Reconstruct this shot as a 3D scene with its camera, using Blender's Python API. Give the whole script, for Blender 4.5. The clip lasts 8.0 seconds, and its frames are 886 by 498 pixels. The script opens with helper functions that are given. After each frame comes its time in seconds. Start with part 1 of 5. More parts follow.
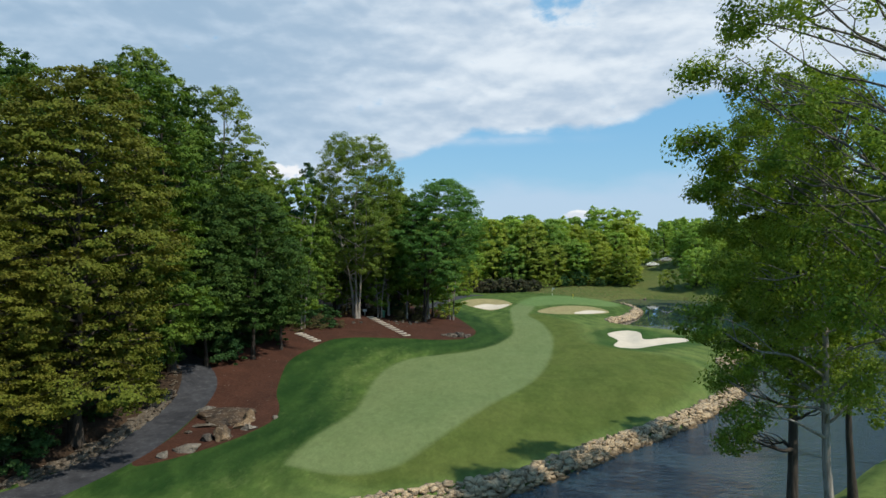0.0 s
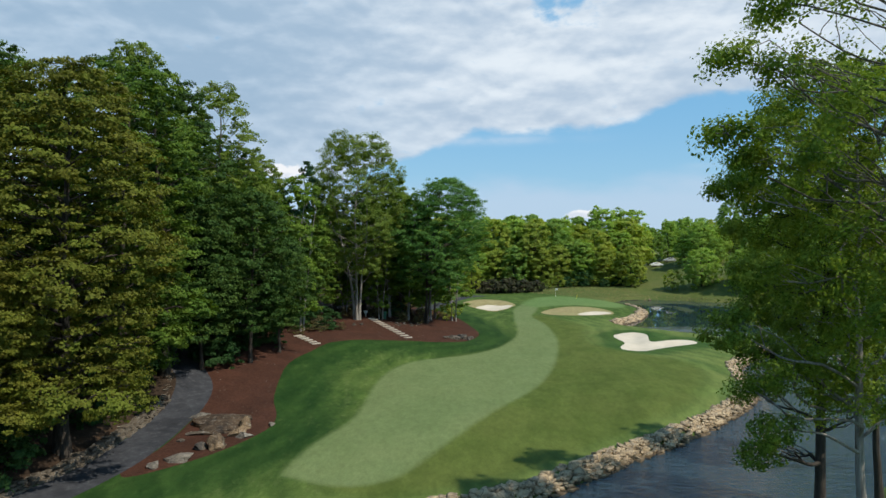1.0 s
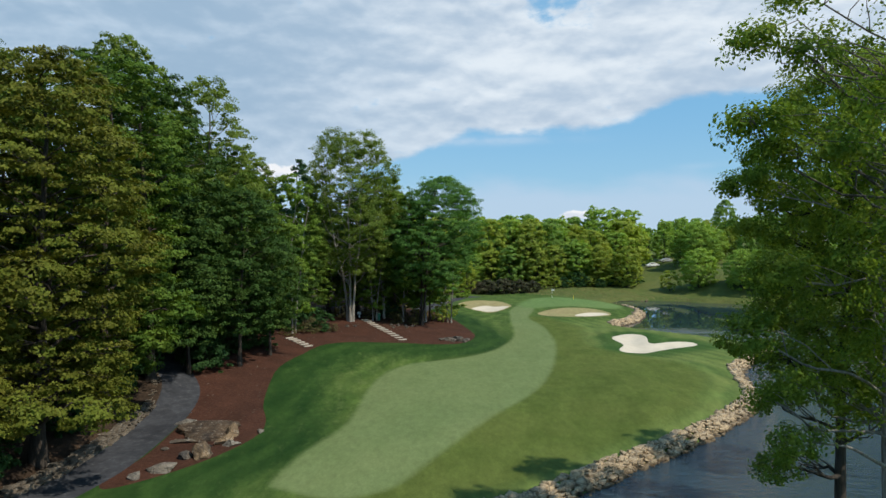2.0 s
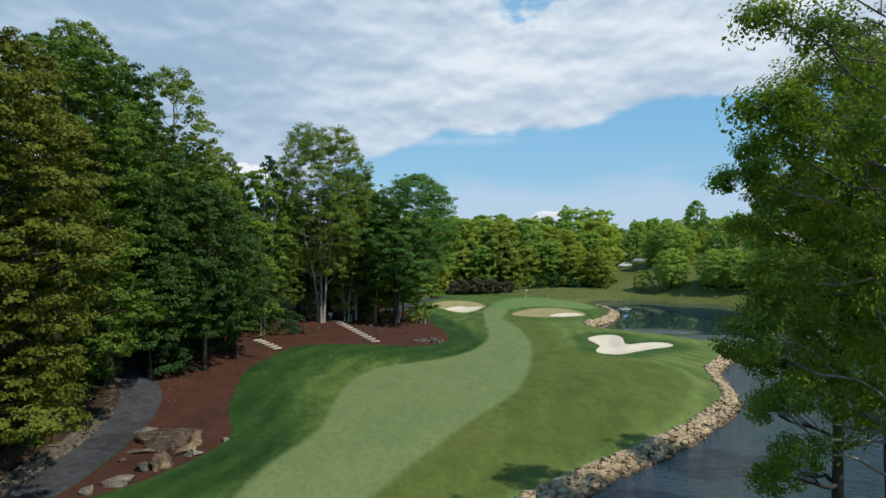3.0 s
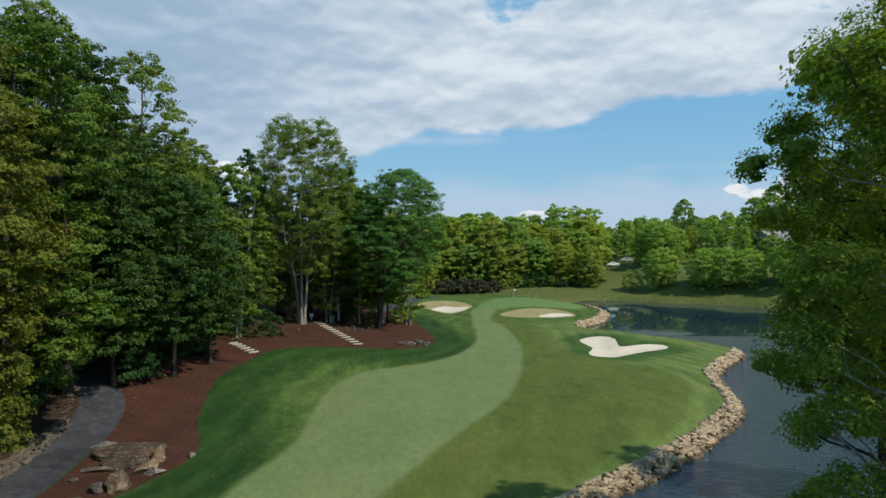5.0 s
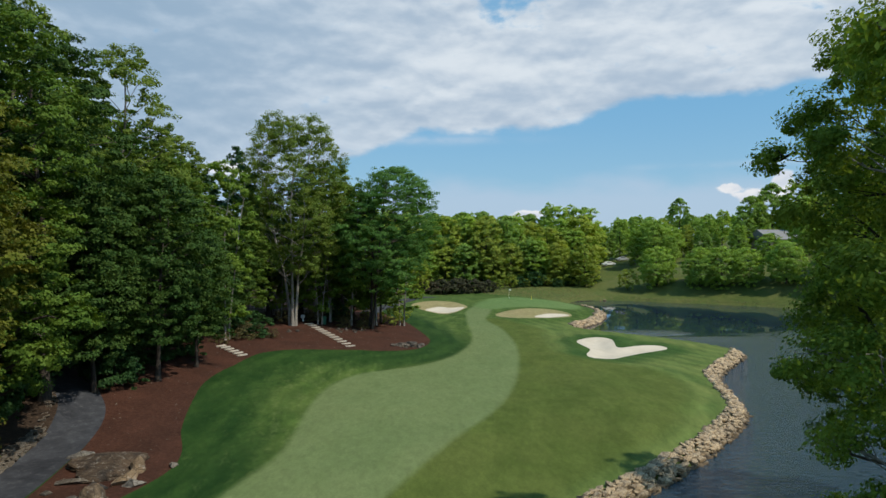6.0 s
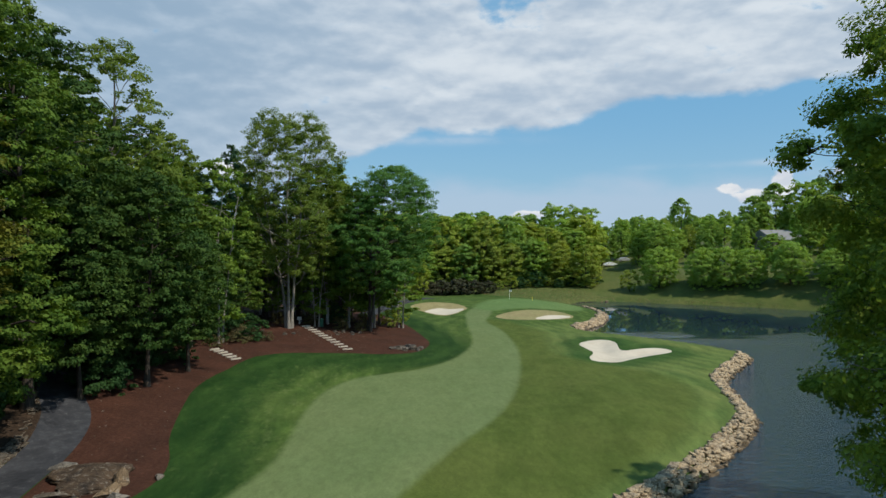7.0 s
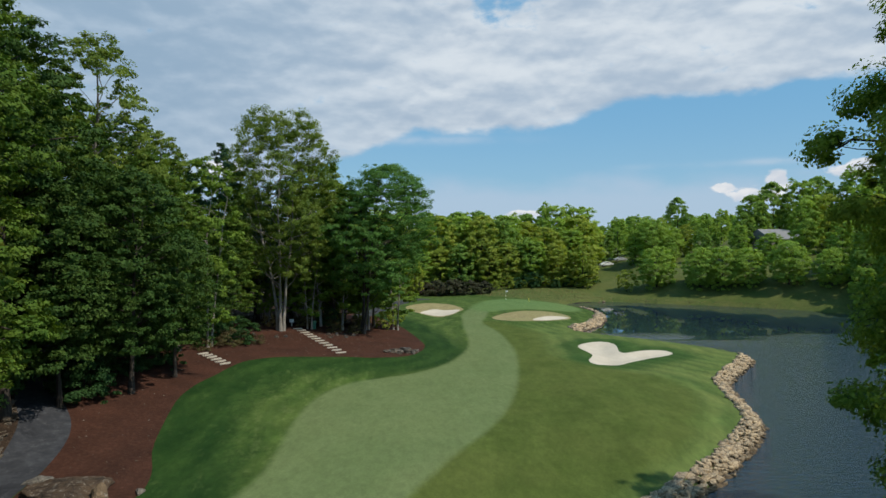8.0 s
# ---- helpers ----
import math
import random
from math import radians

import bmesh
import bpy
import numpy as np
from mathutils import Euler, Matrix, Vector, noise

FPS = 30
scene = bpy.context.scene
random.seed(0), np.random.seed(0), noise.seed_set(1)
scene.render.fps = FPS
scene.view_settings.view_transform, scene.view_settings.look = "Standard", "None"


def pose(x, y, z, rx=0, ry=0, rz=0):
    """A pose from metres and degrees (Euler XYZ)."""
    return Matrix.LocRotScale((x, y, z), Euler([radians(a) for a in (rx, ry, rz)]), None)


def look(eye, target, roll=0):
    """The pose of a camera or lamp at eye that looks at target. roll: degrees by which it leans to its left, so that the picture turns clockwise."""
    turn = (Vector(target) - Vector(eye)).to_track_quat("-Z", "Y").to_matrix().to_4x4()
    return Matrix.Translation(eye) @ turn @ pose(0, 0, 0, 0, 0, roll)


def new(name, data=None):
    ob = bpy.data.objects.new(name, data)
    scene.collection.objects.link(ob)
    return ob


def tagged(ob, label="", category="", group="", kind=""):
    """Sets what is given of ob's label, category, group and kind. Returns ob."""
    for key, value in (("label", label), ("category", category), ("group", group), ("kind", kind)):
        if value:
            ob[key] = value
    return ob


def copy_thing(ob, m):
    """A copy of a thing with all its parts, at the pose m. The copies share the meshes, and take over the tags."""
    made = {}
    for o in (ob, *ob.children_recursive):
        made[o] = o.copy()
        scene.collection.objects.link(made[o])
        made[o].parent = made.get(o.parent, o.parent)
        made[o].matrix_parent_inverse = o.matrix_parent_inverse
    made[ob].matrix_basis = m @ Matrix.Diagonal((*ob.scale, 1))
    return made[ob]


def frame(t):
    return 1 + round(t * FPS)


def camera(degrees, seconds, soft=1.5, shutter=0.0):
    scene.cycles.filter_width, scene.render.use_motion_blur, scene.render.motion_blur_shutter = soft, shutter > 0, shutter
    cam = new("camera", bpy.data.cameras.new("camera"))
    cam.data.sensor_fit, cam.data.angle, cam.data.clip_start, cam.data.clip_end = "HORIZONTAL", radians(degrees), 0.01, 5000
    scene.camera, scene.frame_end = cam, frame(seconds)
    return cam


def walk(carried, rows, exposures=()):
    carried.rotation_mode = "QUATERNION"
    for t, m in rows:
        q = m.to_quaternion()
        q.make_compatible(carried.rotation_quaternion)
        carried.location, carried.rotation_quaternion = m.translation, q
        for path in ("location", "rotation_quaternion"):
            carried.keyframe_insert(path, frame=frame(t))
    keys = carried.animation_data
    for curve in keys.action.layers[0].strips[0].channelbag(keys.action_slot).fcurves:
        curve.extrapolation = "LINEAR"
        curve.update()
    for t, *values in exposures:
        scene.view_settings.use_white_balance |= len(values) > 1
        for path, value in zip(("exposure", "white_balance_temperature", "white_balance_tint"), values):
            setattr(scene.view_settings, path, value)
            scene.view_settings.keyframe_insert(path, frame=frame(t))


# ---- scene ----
cam = camera(64.8, 8.0)
PATH = [
    (0, (3.469, -0.636, 17.233), (3.316, 1.358, 17.198), -0.2),
    (0.5, (3.273, 0.492, 17.232), (3.119, 2.486, 17.198), -0.2),
    (1, (3.138, 1.638, 17.223), (2.981, 3.632, 17.188), -0.2),
    (1.5, (3.009, 2.705, 17.193), (2.85, 4.698, 17.159), -0.2),
    (1.7, (2.952, 3.135, 17.178), (2.793, 5.128, 17.144), -0.2),
    (2.8, (2.482, 5.655, 17.013), (2.421, 7.654, 16.979), -0.0),
    (3, (2.404, 6.105, 16.987), (2.343, 8.104, 16.953), -0.0),
    (3.5, (2.249, 7.181, 16.921), (2.188, 9.18, 16.886), -0.0),
    (4, (2.191, 8.26, 16.833), (2.128, 10.259, 16.799), -0.0),
    (4.5, (2.16, 9.342, 16.778), (2.102, 11.341, 16.743), -0.0),
    (5, (2.061, 10.433, 16.76), (2.043, 12.433, 16.724), 0.1),
    (6.5, (2.053, 13.69, 16.671), (2.052, 15.689, 16.634), 0.0),
    (7, (2.082, 14.756, 16.697), (2.081, 16.756, 16.661), -0.0),
    (7.5, (2.072, 15.82, 16.747), (2.074, 17.82, 16.709), -0.0),
    (8, (2.016, 16.931, 16.761), (2.029, 18.93, 16.724), -0.1),
]
walk(cam, [(t, look(eye, target, roll)) for t, eye, target, roll in PATH],
     exposures=[(0, 0.07), (3, 0.03), (5, -0.05), (8, -0.15)])

# ---------------------------------------------------------------- light
SUN_AZ, SUN_EL = radians(116), radians(52)      # azimuth clockwise from +y
sun_dir = Vector((math.sin(SUN_AZ) * math.cos(SUN_EL), math.cos(SUN_AZ) * math.cos(SUN_EL), math.sin(SUN_EL)))
sun = new("sun", bpy.data.lights.new("sun", "SUN"))
sun.data.energy, sun.data.angle, sun.data.color = 4.4, radians(0.6), (1.0, 0.94, 0.80)
sun.matrix_world = look(sun_dir * 300, (0, 0, 0))

world = bpy.data.worlds.new("sky")
scene.world = world
world.use_nodes = True
wt = world.node_tree
wt.nodes.clear()


def wn(kind, **props):
    n = wt.nodes.new(kind)
    for k, v in props.items():
        if k == "op":
            n.operation = v
        elif k == "clamp":
            n.use_clamp = v
    return n


def wmath(op, a, b=None, c=None, clamp=False):
    n = wn("ShaderNodeMath", op=op, clamp=clamp)
    for i, v in enumerate((a, b, c)):
        if v is None:
            continue
        if isinstance(v, (int, float)):
            n.inputs[i].default_value = v
        else:
            wt.links.new(v, n.inputs[i])
    return n.outputs[0]


def wstep(v, lo, hi):
    n = wt.nodes.new("ShaderNodeMapRange")
    n.interpolation_type = "SMOOTHSTEP"
    wt.links.new(v, n.inputs[0])
    n.inputs[1].default_value, n.inputs[2].default_value = lo, hi
    return n.outputs[0]


def wnoise(vec, scale, detail=6, rough=0.55, dist=0.0):
    n = wt.nodes.new("ShaderNodeTexNoise")
    n.inputs["Scale"].default_value, n.inputs["Detail"].default_value = scale, detail
    n.inputs["Roughness"].default_value, n.inputs["Distortion"].default_value = rough, dist
    wt.links.new(vec, n.inputs["Vector"])
    return n.outputs["Fac"]


def wmix(fac, a, b):
    n = wt.nodes.new("ShaderNodeMix")
    n.data_type = "RGBA"
    wt.links.new(fac, n.inputs[0])
    for v, sock in ((a, n.inputs[6]), (b, n.inputs[7])):
        if isinstance(v, tuple):
            sock.default_value = (*v, 1)
        else:
            wt.links.new(v, sock)
    return n.outputs[2]


tc = wt.nodes.new("ShaderNodeTexCoord")
sep = wt.nodes.new("ShaderNodeSeparateXYZ")
wt.links.new(tc.outputs["Generated"], sep.inputs[0])
dx, dy, dz = sep.outputs
az = wmath("MULTIPLY", wmath("ARCTAN2", dx, dy), 57.2958)          # degrees right of +y
el = wmath("MULTIPLY", wmath("ARCSINE", dz), 57.2958)
sky = wt.nodes.new("ShaderNodeTexSky")
sky.sky_type, sky.sun_disc = "NISHITA", False
sky.sun_elevation, sky.sun_rotation = SUN_EL, SUN_AZ
sky.air_density, sky.dust_density, sky.ozone_density = 1.0, 0.6, 1.6
skyc = wt.nodes.new("ShaderNodeMix")
skyc.data_type, skyc.blend_type = "RGBA", "MULTIPLY"
skyc.inputs[0].default_value = 1.0
skyc.inputs[7].default_value = (0.105, 0.105, 0.105, 1)
wt.links.new(sky.outputs[0], skyc.inputs[6])
# cloud layer in degrees of azimuth and height
def wvec(kx, ky, lift=0.0):
    c = wt.nodes.new("ShaderNodeCombineXYZ")
    wt.links.new(wmath("MULTIPLY", az, kx), c.inputs[0])
    wt.links.new(wmath("MULTIPLY", wmath("ADD", el, lift), ky), c.inputs[1])
    return c.outputs[0]


def wblob(a, e, sa, se):
    """A soft mound in the sky round azimuth a and height e."""
    q = wmath("ADD", wmath("POWER", wmath("ABSOLUTE", wmath("MULTIPLY", wmath("ADD", az, -a), 1.0 / sa)), 2.0),
              wmath("POWER", wmath("ABSOLUTE", wmath("MULTIPLY", wmath("ADD", el, -e), 1.0 / se)), 2.0))
    return wmath("EXPONENT", wmath("MULTIPLY", q, -1.0))


def wsum(*terms):
    out = terms[0]
    for t in terms[1:]:
        out = wmath("ADD", out, t)
    return out


n_big = wnoise(wvec(0.05, 0.11), 1.0, 2, 0.5, 0.3)
n_mid, n_lift = wnoise(wvec(0.15, 0.34), 1.0, 5, 0.5, 0.1), wnoise(wvec(0.15, 0.34, 0.6), 1.0, 5, 0.5, 0.1)
n_fine = wnoise(wvec(0.55, 0.95), 1.0, 4, 0.55, 0.1)
relief = wmath("SUBTRACT", n_mid, n_lift)                              # tops of the billows catch the light
rise_r = wmath("MULTIPLY", wstep(az, 6.0, 15.0), 1.7)
rise_r = wmath("ADD", rise_r, wmath("MULTIPLY", wmath("MAXIMUM", wmath("ADD", az, -15.0), 0.0), 0.07))
fall_l = wmath("MULTIPLY", wmath("MINIMUM", wmath("ADD", az, 2.0), 0.0), 0.36)
edge = wmath("ADD", 8.4, wmath("ADD", rise_r, fall_l))
wob = wmath("ADD", wmath("MULTIPLY", wmath("ADD", n_mid, -0.5), 2.2), wmath("MULTIPLY", wmath("ADD", n_fine, -0.5), 0.9))
deck = wstep(wmath("ADD", wmath("SUBTRACT", el, edge), wob), -0.25, 0.55)
hole = wsum(wblob(8.0, 19.4, 5.0, 1.9), wmath("MULTIPLY", wblob(4.0, 18.2, 1.8, 1.2), 0.5), wmath("MULTIPLY", wmath("ADD", n_mid, -0.5), 2.2), wmath("MULTIPLY", wmath("ADD", n_fine, -0.5), 1.6))
deck = wmath("MULTIPLY", deck, wmath("SUBTRACT", 1.0, wmath("MULTIPLY", wstep(hole, 0.30, 1.0), 0.9)))
clear = wmath("MAXIMUM", wstep(el, 20.5, 27.0), wmath("MULTIPLY", wstep(dy, 0.25, -0.35), 0.8))
patchy = wstep(wnoise(tc.outputs["Generated"], 2.2, 4, 0.5), 0.50, 0.66)
deck = wmath("MULTIPLY", deck, wmath("SUBTRACT", 1.0, wmath("MULTIPLY", clear, wmath("SUBTRACT", 1.0, wmath("MULTIPLY", patchy, 0.4)))))
veil = wmath("MULTIPLY", wstep(wmath("ADD", wmath("SUBTRACT", 4.6, el), wmath("MULTIPLY", wmath("ADD", n_mid, -0.5), 4.0)), -0.8, 1.8), 0.66)
wisp = wmath("MULTIPLY", wsum(wblob(-1.5, 7.8, 6.0, 0.35), wmath("MULTIPLY", wblob(19.0, 5.4, 3.5, 0.25), 0.6), wblob(25.5, 5.5, 2.0, 0.25)), wstep(n_mid, 0.36, 0.60))
mounds = wsum(wblob(25.9, 4.0, 1.0, 0.75), wmath("MULTIPLY", wblob(22.3, 3.7, 0.9, 0.42), 0.9), wblob(24.2, 3.0, 1.7, 0.55), wblob(-17.4, 5.2, 1.6, 0.8), wblob(7.0, 1.7, 1.8, 0.42), wblob(31.5, 4.6, 2.2, 0.9))
puffs = wmath("MULTIPLY", wstep(mounds, 0.12, 0.40), wstep(wsum(wmath("MULTIPLY", mounds, 1.3), wmath("MULTIPLY", wmath("ADD", n_fine, -0.5), 2.4)), 0.42, 0.78))
bright = wsum(wmath("MULTIPLY", wmath("ADD", n_mid, -0.5), 1.0), wmath("MULTIPLY", relief, 1.7), wmath("MULTIPLY", wmath("ADD", n_fine, -0.5), 0.22),
              wmath("MULTIPLY", wblob(2.5, 13.4, 5.5, 1.3), 0.42), wmath("MULTIPLY", wblob(2.0, 16.6, 4.5, 1.5), 0.22), wmath("MULTIPLY", wblob(-7.0, 12.0, 5.0, 1.2), 0.10),
              wmath("MULTIPLY", wblob(21.0, 16.0, 9.0, 1.8), 0.26), wmath("MULTIPLY", wblob(12.0, 9.8, 9.0, 0.8), -0.18), wmath("MULTIPLY", wblob(-22.0, 14.0, 9.0, 6.0), -0.22))
bright = wstep(bright, -0.42, 0.56)
side = wstep(wmath("ADD", az, wmath("MULTIPLY", n_big, 14.0)), -20.0, 12.0)
shade = wmix(side, (0.325, 0.465, 0.62), (0.44, 0.555, 0.69))
lit = wmix(side, (0.53, 0.655, 0.79), (0.75, 0.825, 0.895))
deck_col = wmix(bright, shade, lit)
blue = wmix(wstep(el, -1.0, 12.0), (0.31, 0.59, 0.82), (0.185, 0.485, 0.79))
skyb = wt.nodes.new("ShaderNodeMix")
skyb.data_type = "RGBA"
skyb.inputs[0].default_value = 0.75
wt.links.new(skyc.outputs[2], skyb.inputs[6])
wt.links.new(blue, skyb.inputs[7])
col = wmix(veil, skyb.outputs[2], (0.51, 0.63, 0.79))
col = wmix(wmath("MULTIPLY", wisp, 0.6, clamp=True), col, (0.60, 0.70, 0.82))
col = wmix(deck, col, deck_col)
col = wmix(puffs, col, wmix(wstep(relief, -0.08, 0.06), (0.66, 0.72, 0.81), (0.86, 0.88, 0.91)))
bg = wt.nodes.new("ShaderNodeBackground")
bg.inputs[1].default_value = 1.0
wt.links.new(col, bg.inputs[0])
wo = wt.nodes.new("ShaderNodeOutputWorld")
wt.links.new(bg.outputs[0], wo.inputs[0])

# ---------------------------------------------------------------- materials
def mat(name, rough=0.8, spec=0.3):
    m = bpy.data.materials.new(name)
    m.use_nodes = True
    b = m.node_tree.nodes["Principled BSDF"]
    b.inputs["Roughness"].default_value = rough
    b.inputs["Specular IOR Level"].default_value = spec
    return m, m.node_tree, b


def tex_noise(nt, scale, detail=5, rough=0.6, coord="Object", stretch=None, dist=0.0):
    n = nt.nodes.new("ShaderNodeTexNoise")
    n.inputs["Scale"].default_value, n.inputs["Detail"].default_value = scale, detail
    n.inputs["Roughness"].default_value, n.inputs["Distortion"].default_value = rough, dist
    c = nt.nodes.new("ShaderNodeTexCoord")
    if stretch:
        mp = nt.nodes.new("ShaderNodeMapping")
        mp.inputs["Scale"].default_value, mp.inputs["Rotation"].default_value = stretch[:3], (0, 0, radians(stretch[3]))
        nt.links.new(c.outputs[coord], mp.inputs[0])
        nt.links.new(mp.outputs[0], n.inputs["Vector"])
    else:
        nt.links.new(c.outputs[coord], n.inputs["Vector"])
    return n.outputs["Fac"]


def ramp(nt, fac, *stops):
    r = nt.nodes.new("ShaderNodeValToRGB")
    while len(r.color_ramp.elements) < len(stops):
        r.color_ramp.elements.new(0.5)
    for e, (p, c) in zip(r.color_ramp.elements, stops):
        e.position, e.color = p, (*c, 1)
    nt.links.new(fac, r.inputs[0])
    return r.outputs[0]


def mixc(nt, fac, a, b, blend="MIX"):
    n = nt.nodes.new("ShaderNodeMix")
    n.data_type, n.blend_type = "RGBA", blend
    for v, sock in ((fac, n.inputs[0]), (a, n.inputs[6]), (b, n.inputs[7])):
        if isinstance(v, tuple):
            sock.default_value = (*v, 1)
        elif isinstance(v, (int, float)):
            sock.default_value = v
        else:
            nt.links.new(v, sock)
    return n.outputs[2]


def bump(nt, b, fac, strength=0.5, distance=0.05):
    n = nt.nodes.new("ShaderNodeBump")
    n.inputs["Strength"].default_value, n.inputs["Distance"].default_value = strength, distance
    nt.links.new(fac, n.inputs["Height"])
    nt.links.new(n.outputs[0], b.inputs["Normal"])


def grass(name, dark, light, dry, dry_amount=0.35, relief=0.06, streak=20):
    m, nt, b = mat(name, 0.85, 0.15)
    big = tex_noise(nt, 0.12, 4, 0.6)
    mid = tex_noise(nt, 0.8, 6, 0.65, stretch=(1.0, 0.35, 1, streak))
    fine = tex_noise(nt, 9.0, 5, 0.7)
    c = ramp(nt, mid, (0.3, dark), (0.72, light))
    c = mixc(nt, ramp(nt, big, (0.42, (0, 0, 0)), (0.72, (dry_amount,) * 3)), c, dry)
    c = mixc(nt, 0.55, c, ramp(nt, fine, (0.25, (0.35, 0.35, 0.35)), (0.7, (1.25, 1.25, 1.2))), "MULTIPLY")
    nt.links.new(c, b.inputs["Base Color"])
    bump(nt, b, fine, 0.6, relief)
    return m


FESCUE = grass("fescue_grass", (0.25, 0.205, 0.095), (0.34, 0.28, 0.14), (0.18, 0.20, 0.07), 0.6, 0.15, 0)
MEADOW = grass("meadow_grass", (0.056, 0.084, 0.018), (0.100, 0.122, 0.030), (0.15, 0.135, 0.048), 0.5, 0.15, 10)


def turf():
    """Mown turf: long rough, shore rough, first cut, fairway and green, told apart by the mowing lines stored on the
    ground; the rough is darker near the mulch bed.
    """
    m, nt, b = mat("mown_turf", 0.9, 0.05)
    fine = tex_noise(nt, 7.0, 6, 0.75)
    tuft = tex_noise(nt, 2.3, 5, 0.7, stretch=(1.0, 0.45, 1, 30))
    mid = tex_noise(nt, 0.55, 5, 0.62, stretch=(1.0, 0.4, 1, 35), dist=0.2)
    wide = tex_noise(nt, 0.13, 4, 0.6, dist=0.2)
    spots = tex_noise(nt, 1.6, 5, 0.7)
    fleck = tex_noise(nt, 1.5, 6, 0.72, stretch=(1.0, 0.42, 1, 40))

    def band(name, lo, hi, ragged=1.2):
        at = nt.nodes.new("ShaderNodeAttribute")
        at.attribute_name = name
        ad = nt.nodes.new("ShaderNodeMath")
        ad.operation = "MULTIPLY_ADD"
        nt.links.new(spots, ad.inputs[0])
        ad.inputs[1].default_value = ragged
        nt.links.new(at.outputs["Fac"], ad.inputs[2])
        mr = nt.nodes.new("ShaderNodeMapRange")
        mr.interpolation_type = "SMOOTHSTEP"
        nt.links.new(ad.outputs[0], mr.inputs[0])
        mr.inputs[1].default_value, mr.inputs[2].default_value = lo + ragged * 0.5, hi + ragged * 0.5
        return mr.outputs[0]

    def sward(dark, light, dry, lo=0.34, hi=0.68, amount=0.5):
        c = ramp(nt, mid, (lo, dark), (hi, light))
        return mixc(nt, ramp(nt, wide, (0.40, (0, 0, 0)), (0.70, (amount,) * 3)), c, dry)

    c = sward((0.036, 0.070, 0.016), (0.074, 0.122, 0.029), (0.100, 0.135, 0.038), 0.36, 0.66, 0.4)
    c = mixc(nt, ramp(nt, fleck, (0.50, (0, 0, 0)), (0.64, (0.5,) * 3)), c, (0.118, 0.152, 0.050))
    # rough darkens from 8 m off the mulch bed, fully by 3.5 m
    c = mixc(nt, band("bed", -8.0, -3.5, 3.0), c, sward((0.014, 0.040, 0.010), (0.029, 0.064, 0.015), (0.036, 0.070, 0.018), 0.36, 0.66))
    c = mixc(nt, ramp(nt, fleck, (0.56, (0, 0, 0)), (0.70, (0.35,) * 3)), c, (0.085, 0.125, 0.040))
    c = mixc(nt, band("shore", -3.0, 3.0), c, sward((0.074, 0.114, 0.031), (0.118, 0.166, 0.048), (0.160, 0.175, 0.056), 0.38, 0.64))
    c = mixc(nt, band("trap", -4.5, -1.5, 1.5), c, sward((0.030, 0.070, 0.017), (0.050, 0.098, 0.025), (0.07, 0.105, 0.03)))
    mow = nt.nodes.new("ShaderNodeAttribute")          # mower passes laid round the first cut
    mow.attribute_name = "cut"
    turn_ = nt.nodes.new("ShaderNodeMath")
    turn_.operation = "MULTIPLY_ADD"
    nt.links.new(mow.outputs["Fac"], turn_.inputs[0])
    turn_.inputs[1].default_value = 2.3
    wander = nt.nodes.new("ShaderNodeMath")
    wander.operation = "MULTIPLY"
    nt.links.new(wide, wander.inputs[0])
    wander.inputs[1].default_value = 9.0
    nt.links.new(wander.outputs[0], turn_.inputs[2])
    swath = nt.nodes.new("ShaderNodeMath")
    swath.operation = "SINE"
    nt.links.new(turn_.outputs[0], swath.inputs[0])
    half = nt.nodes.new("ShaderNodeMath")
    half.operation = "MULTIPLY_ADD"
    nt.links.new(swath.outputs[0], half.inputs[0])
    half.inputs[1].default_value, half.inputs[2].default_value = 0.5, 0.5
    c = mixc(nt, 0.55, c, ramp(nt, half.outputs[0], (0.25, (0.74, 0.80, 0.76)), (0.75, (1.18, 1.12, 1.08))), "MULTIPLY")
    c = mixc(nt, band("cut", -1.8, 1.2), c, sward((0.066, 0.092, 0.020), (0.090, 0.120, 0.028), (0.118, 0.134, 0.037), 0.38, 0.64))
    c = mixc(nt, band("fair", -0.55, 0.35, 0.5), c, sward((0.122, 0.162, 0.064), (0.142, 0.184, 0.076), (0.164, 0.192, 0.082), 0.36, 0.66))
    c = mixc(nt, band("green", -1.5, 0.8, 0.5), c, sward((0.102, 0.166, 0.056), (0.122, 0.190, 0.066), (0.145, 0.19, 0.07)))
    c = mixc(nt, 0.4, c, ramp(nt, tuft, (0.30, (0.55, 0.55, 0.55)), (0.68, (1.25, 1.25, 1.2))), "MULTIPLY")
    c = mixc(nt, 0.35, c, ramp(nt, fine, (0.25, (0.4, 0.4, 0.4)), (0.7, (1.25, 1.25, 1.2))), "MULTIPLY")
    nt.links.new(c, b.inputs["Base Color"])
    bump(nt, b, fine, 0.5, 0.07)
    return m


TURF = turf()


def earth(name, dark, light, fleck, scale=6.0, relief=0.06, grain=0.6):
    m, nt, b = mat(name, 0.95, 0.1)
    big, fine = tex_noise(nt, 0.35, 5, 0.65), tex_noise(nt, scale, 7, 0.75)
    c = ramp(nt, big, (0.3, dark), (0.7, light))
    c = mixc(nt, ramp(nt, fine, (0.55, (0, 0, 0)), (0.75, (0.6,) * 3)), c, fleck)
    c = mixc(nt, grain, c, ramp(nt, fine, (0.3, (0.45,) * 3), (0.7, (1.2,) * 3)), "MULTIPLY")
    nt.links.new(c, b.inputs["Base Color"])
    bump(nt, b, fine, 0.8, relief)
    return m


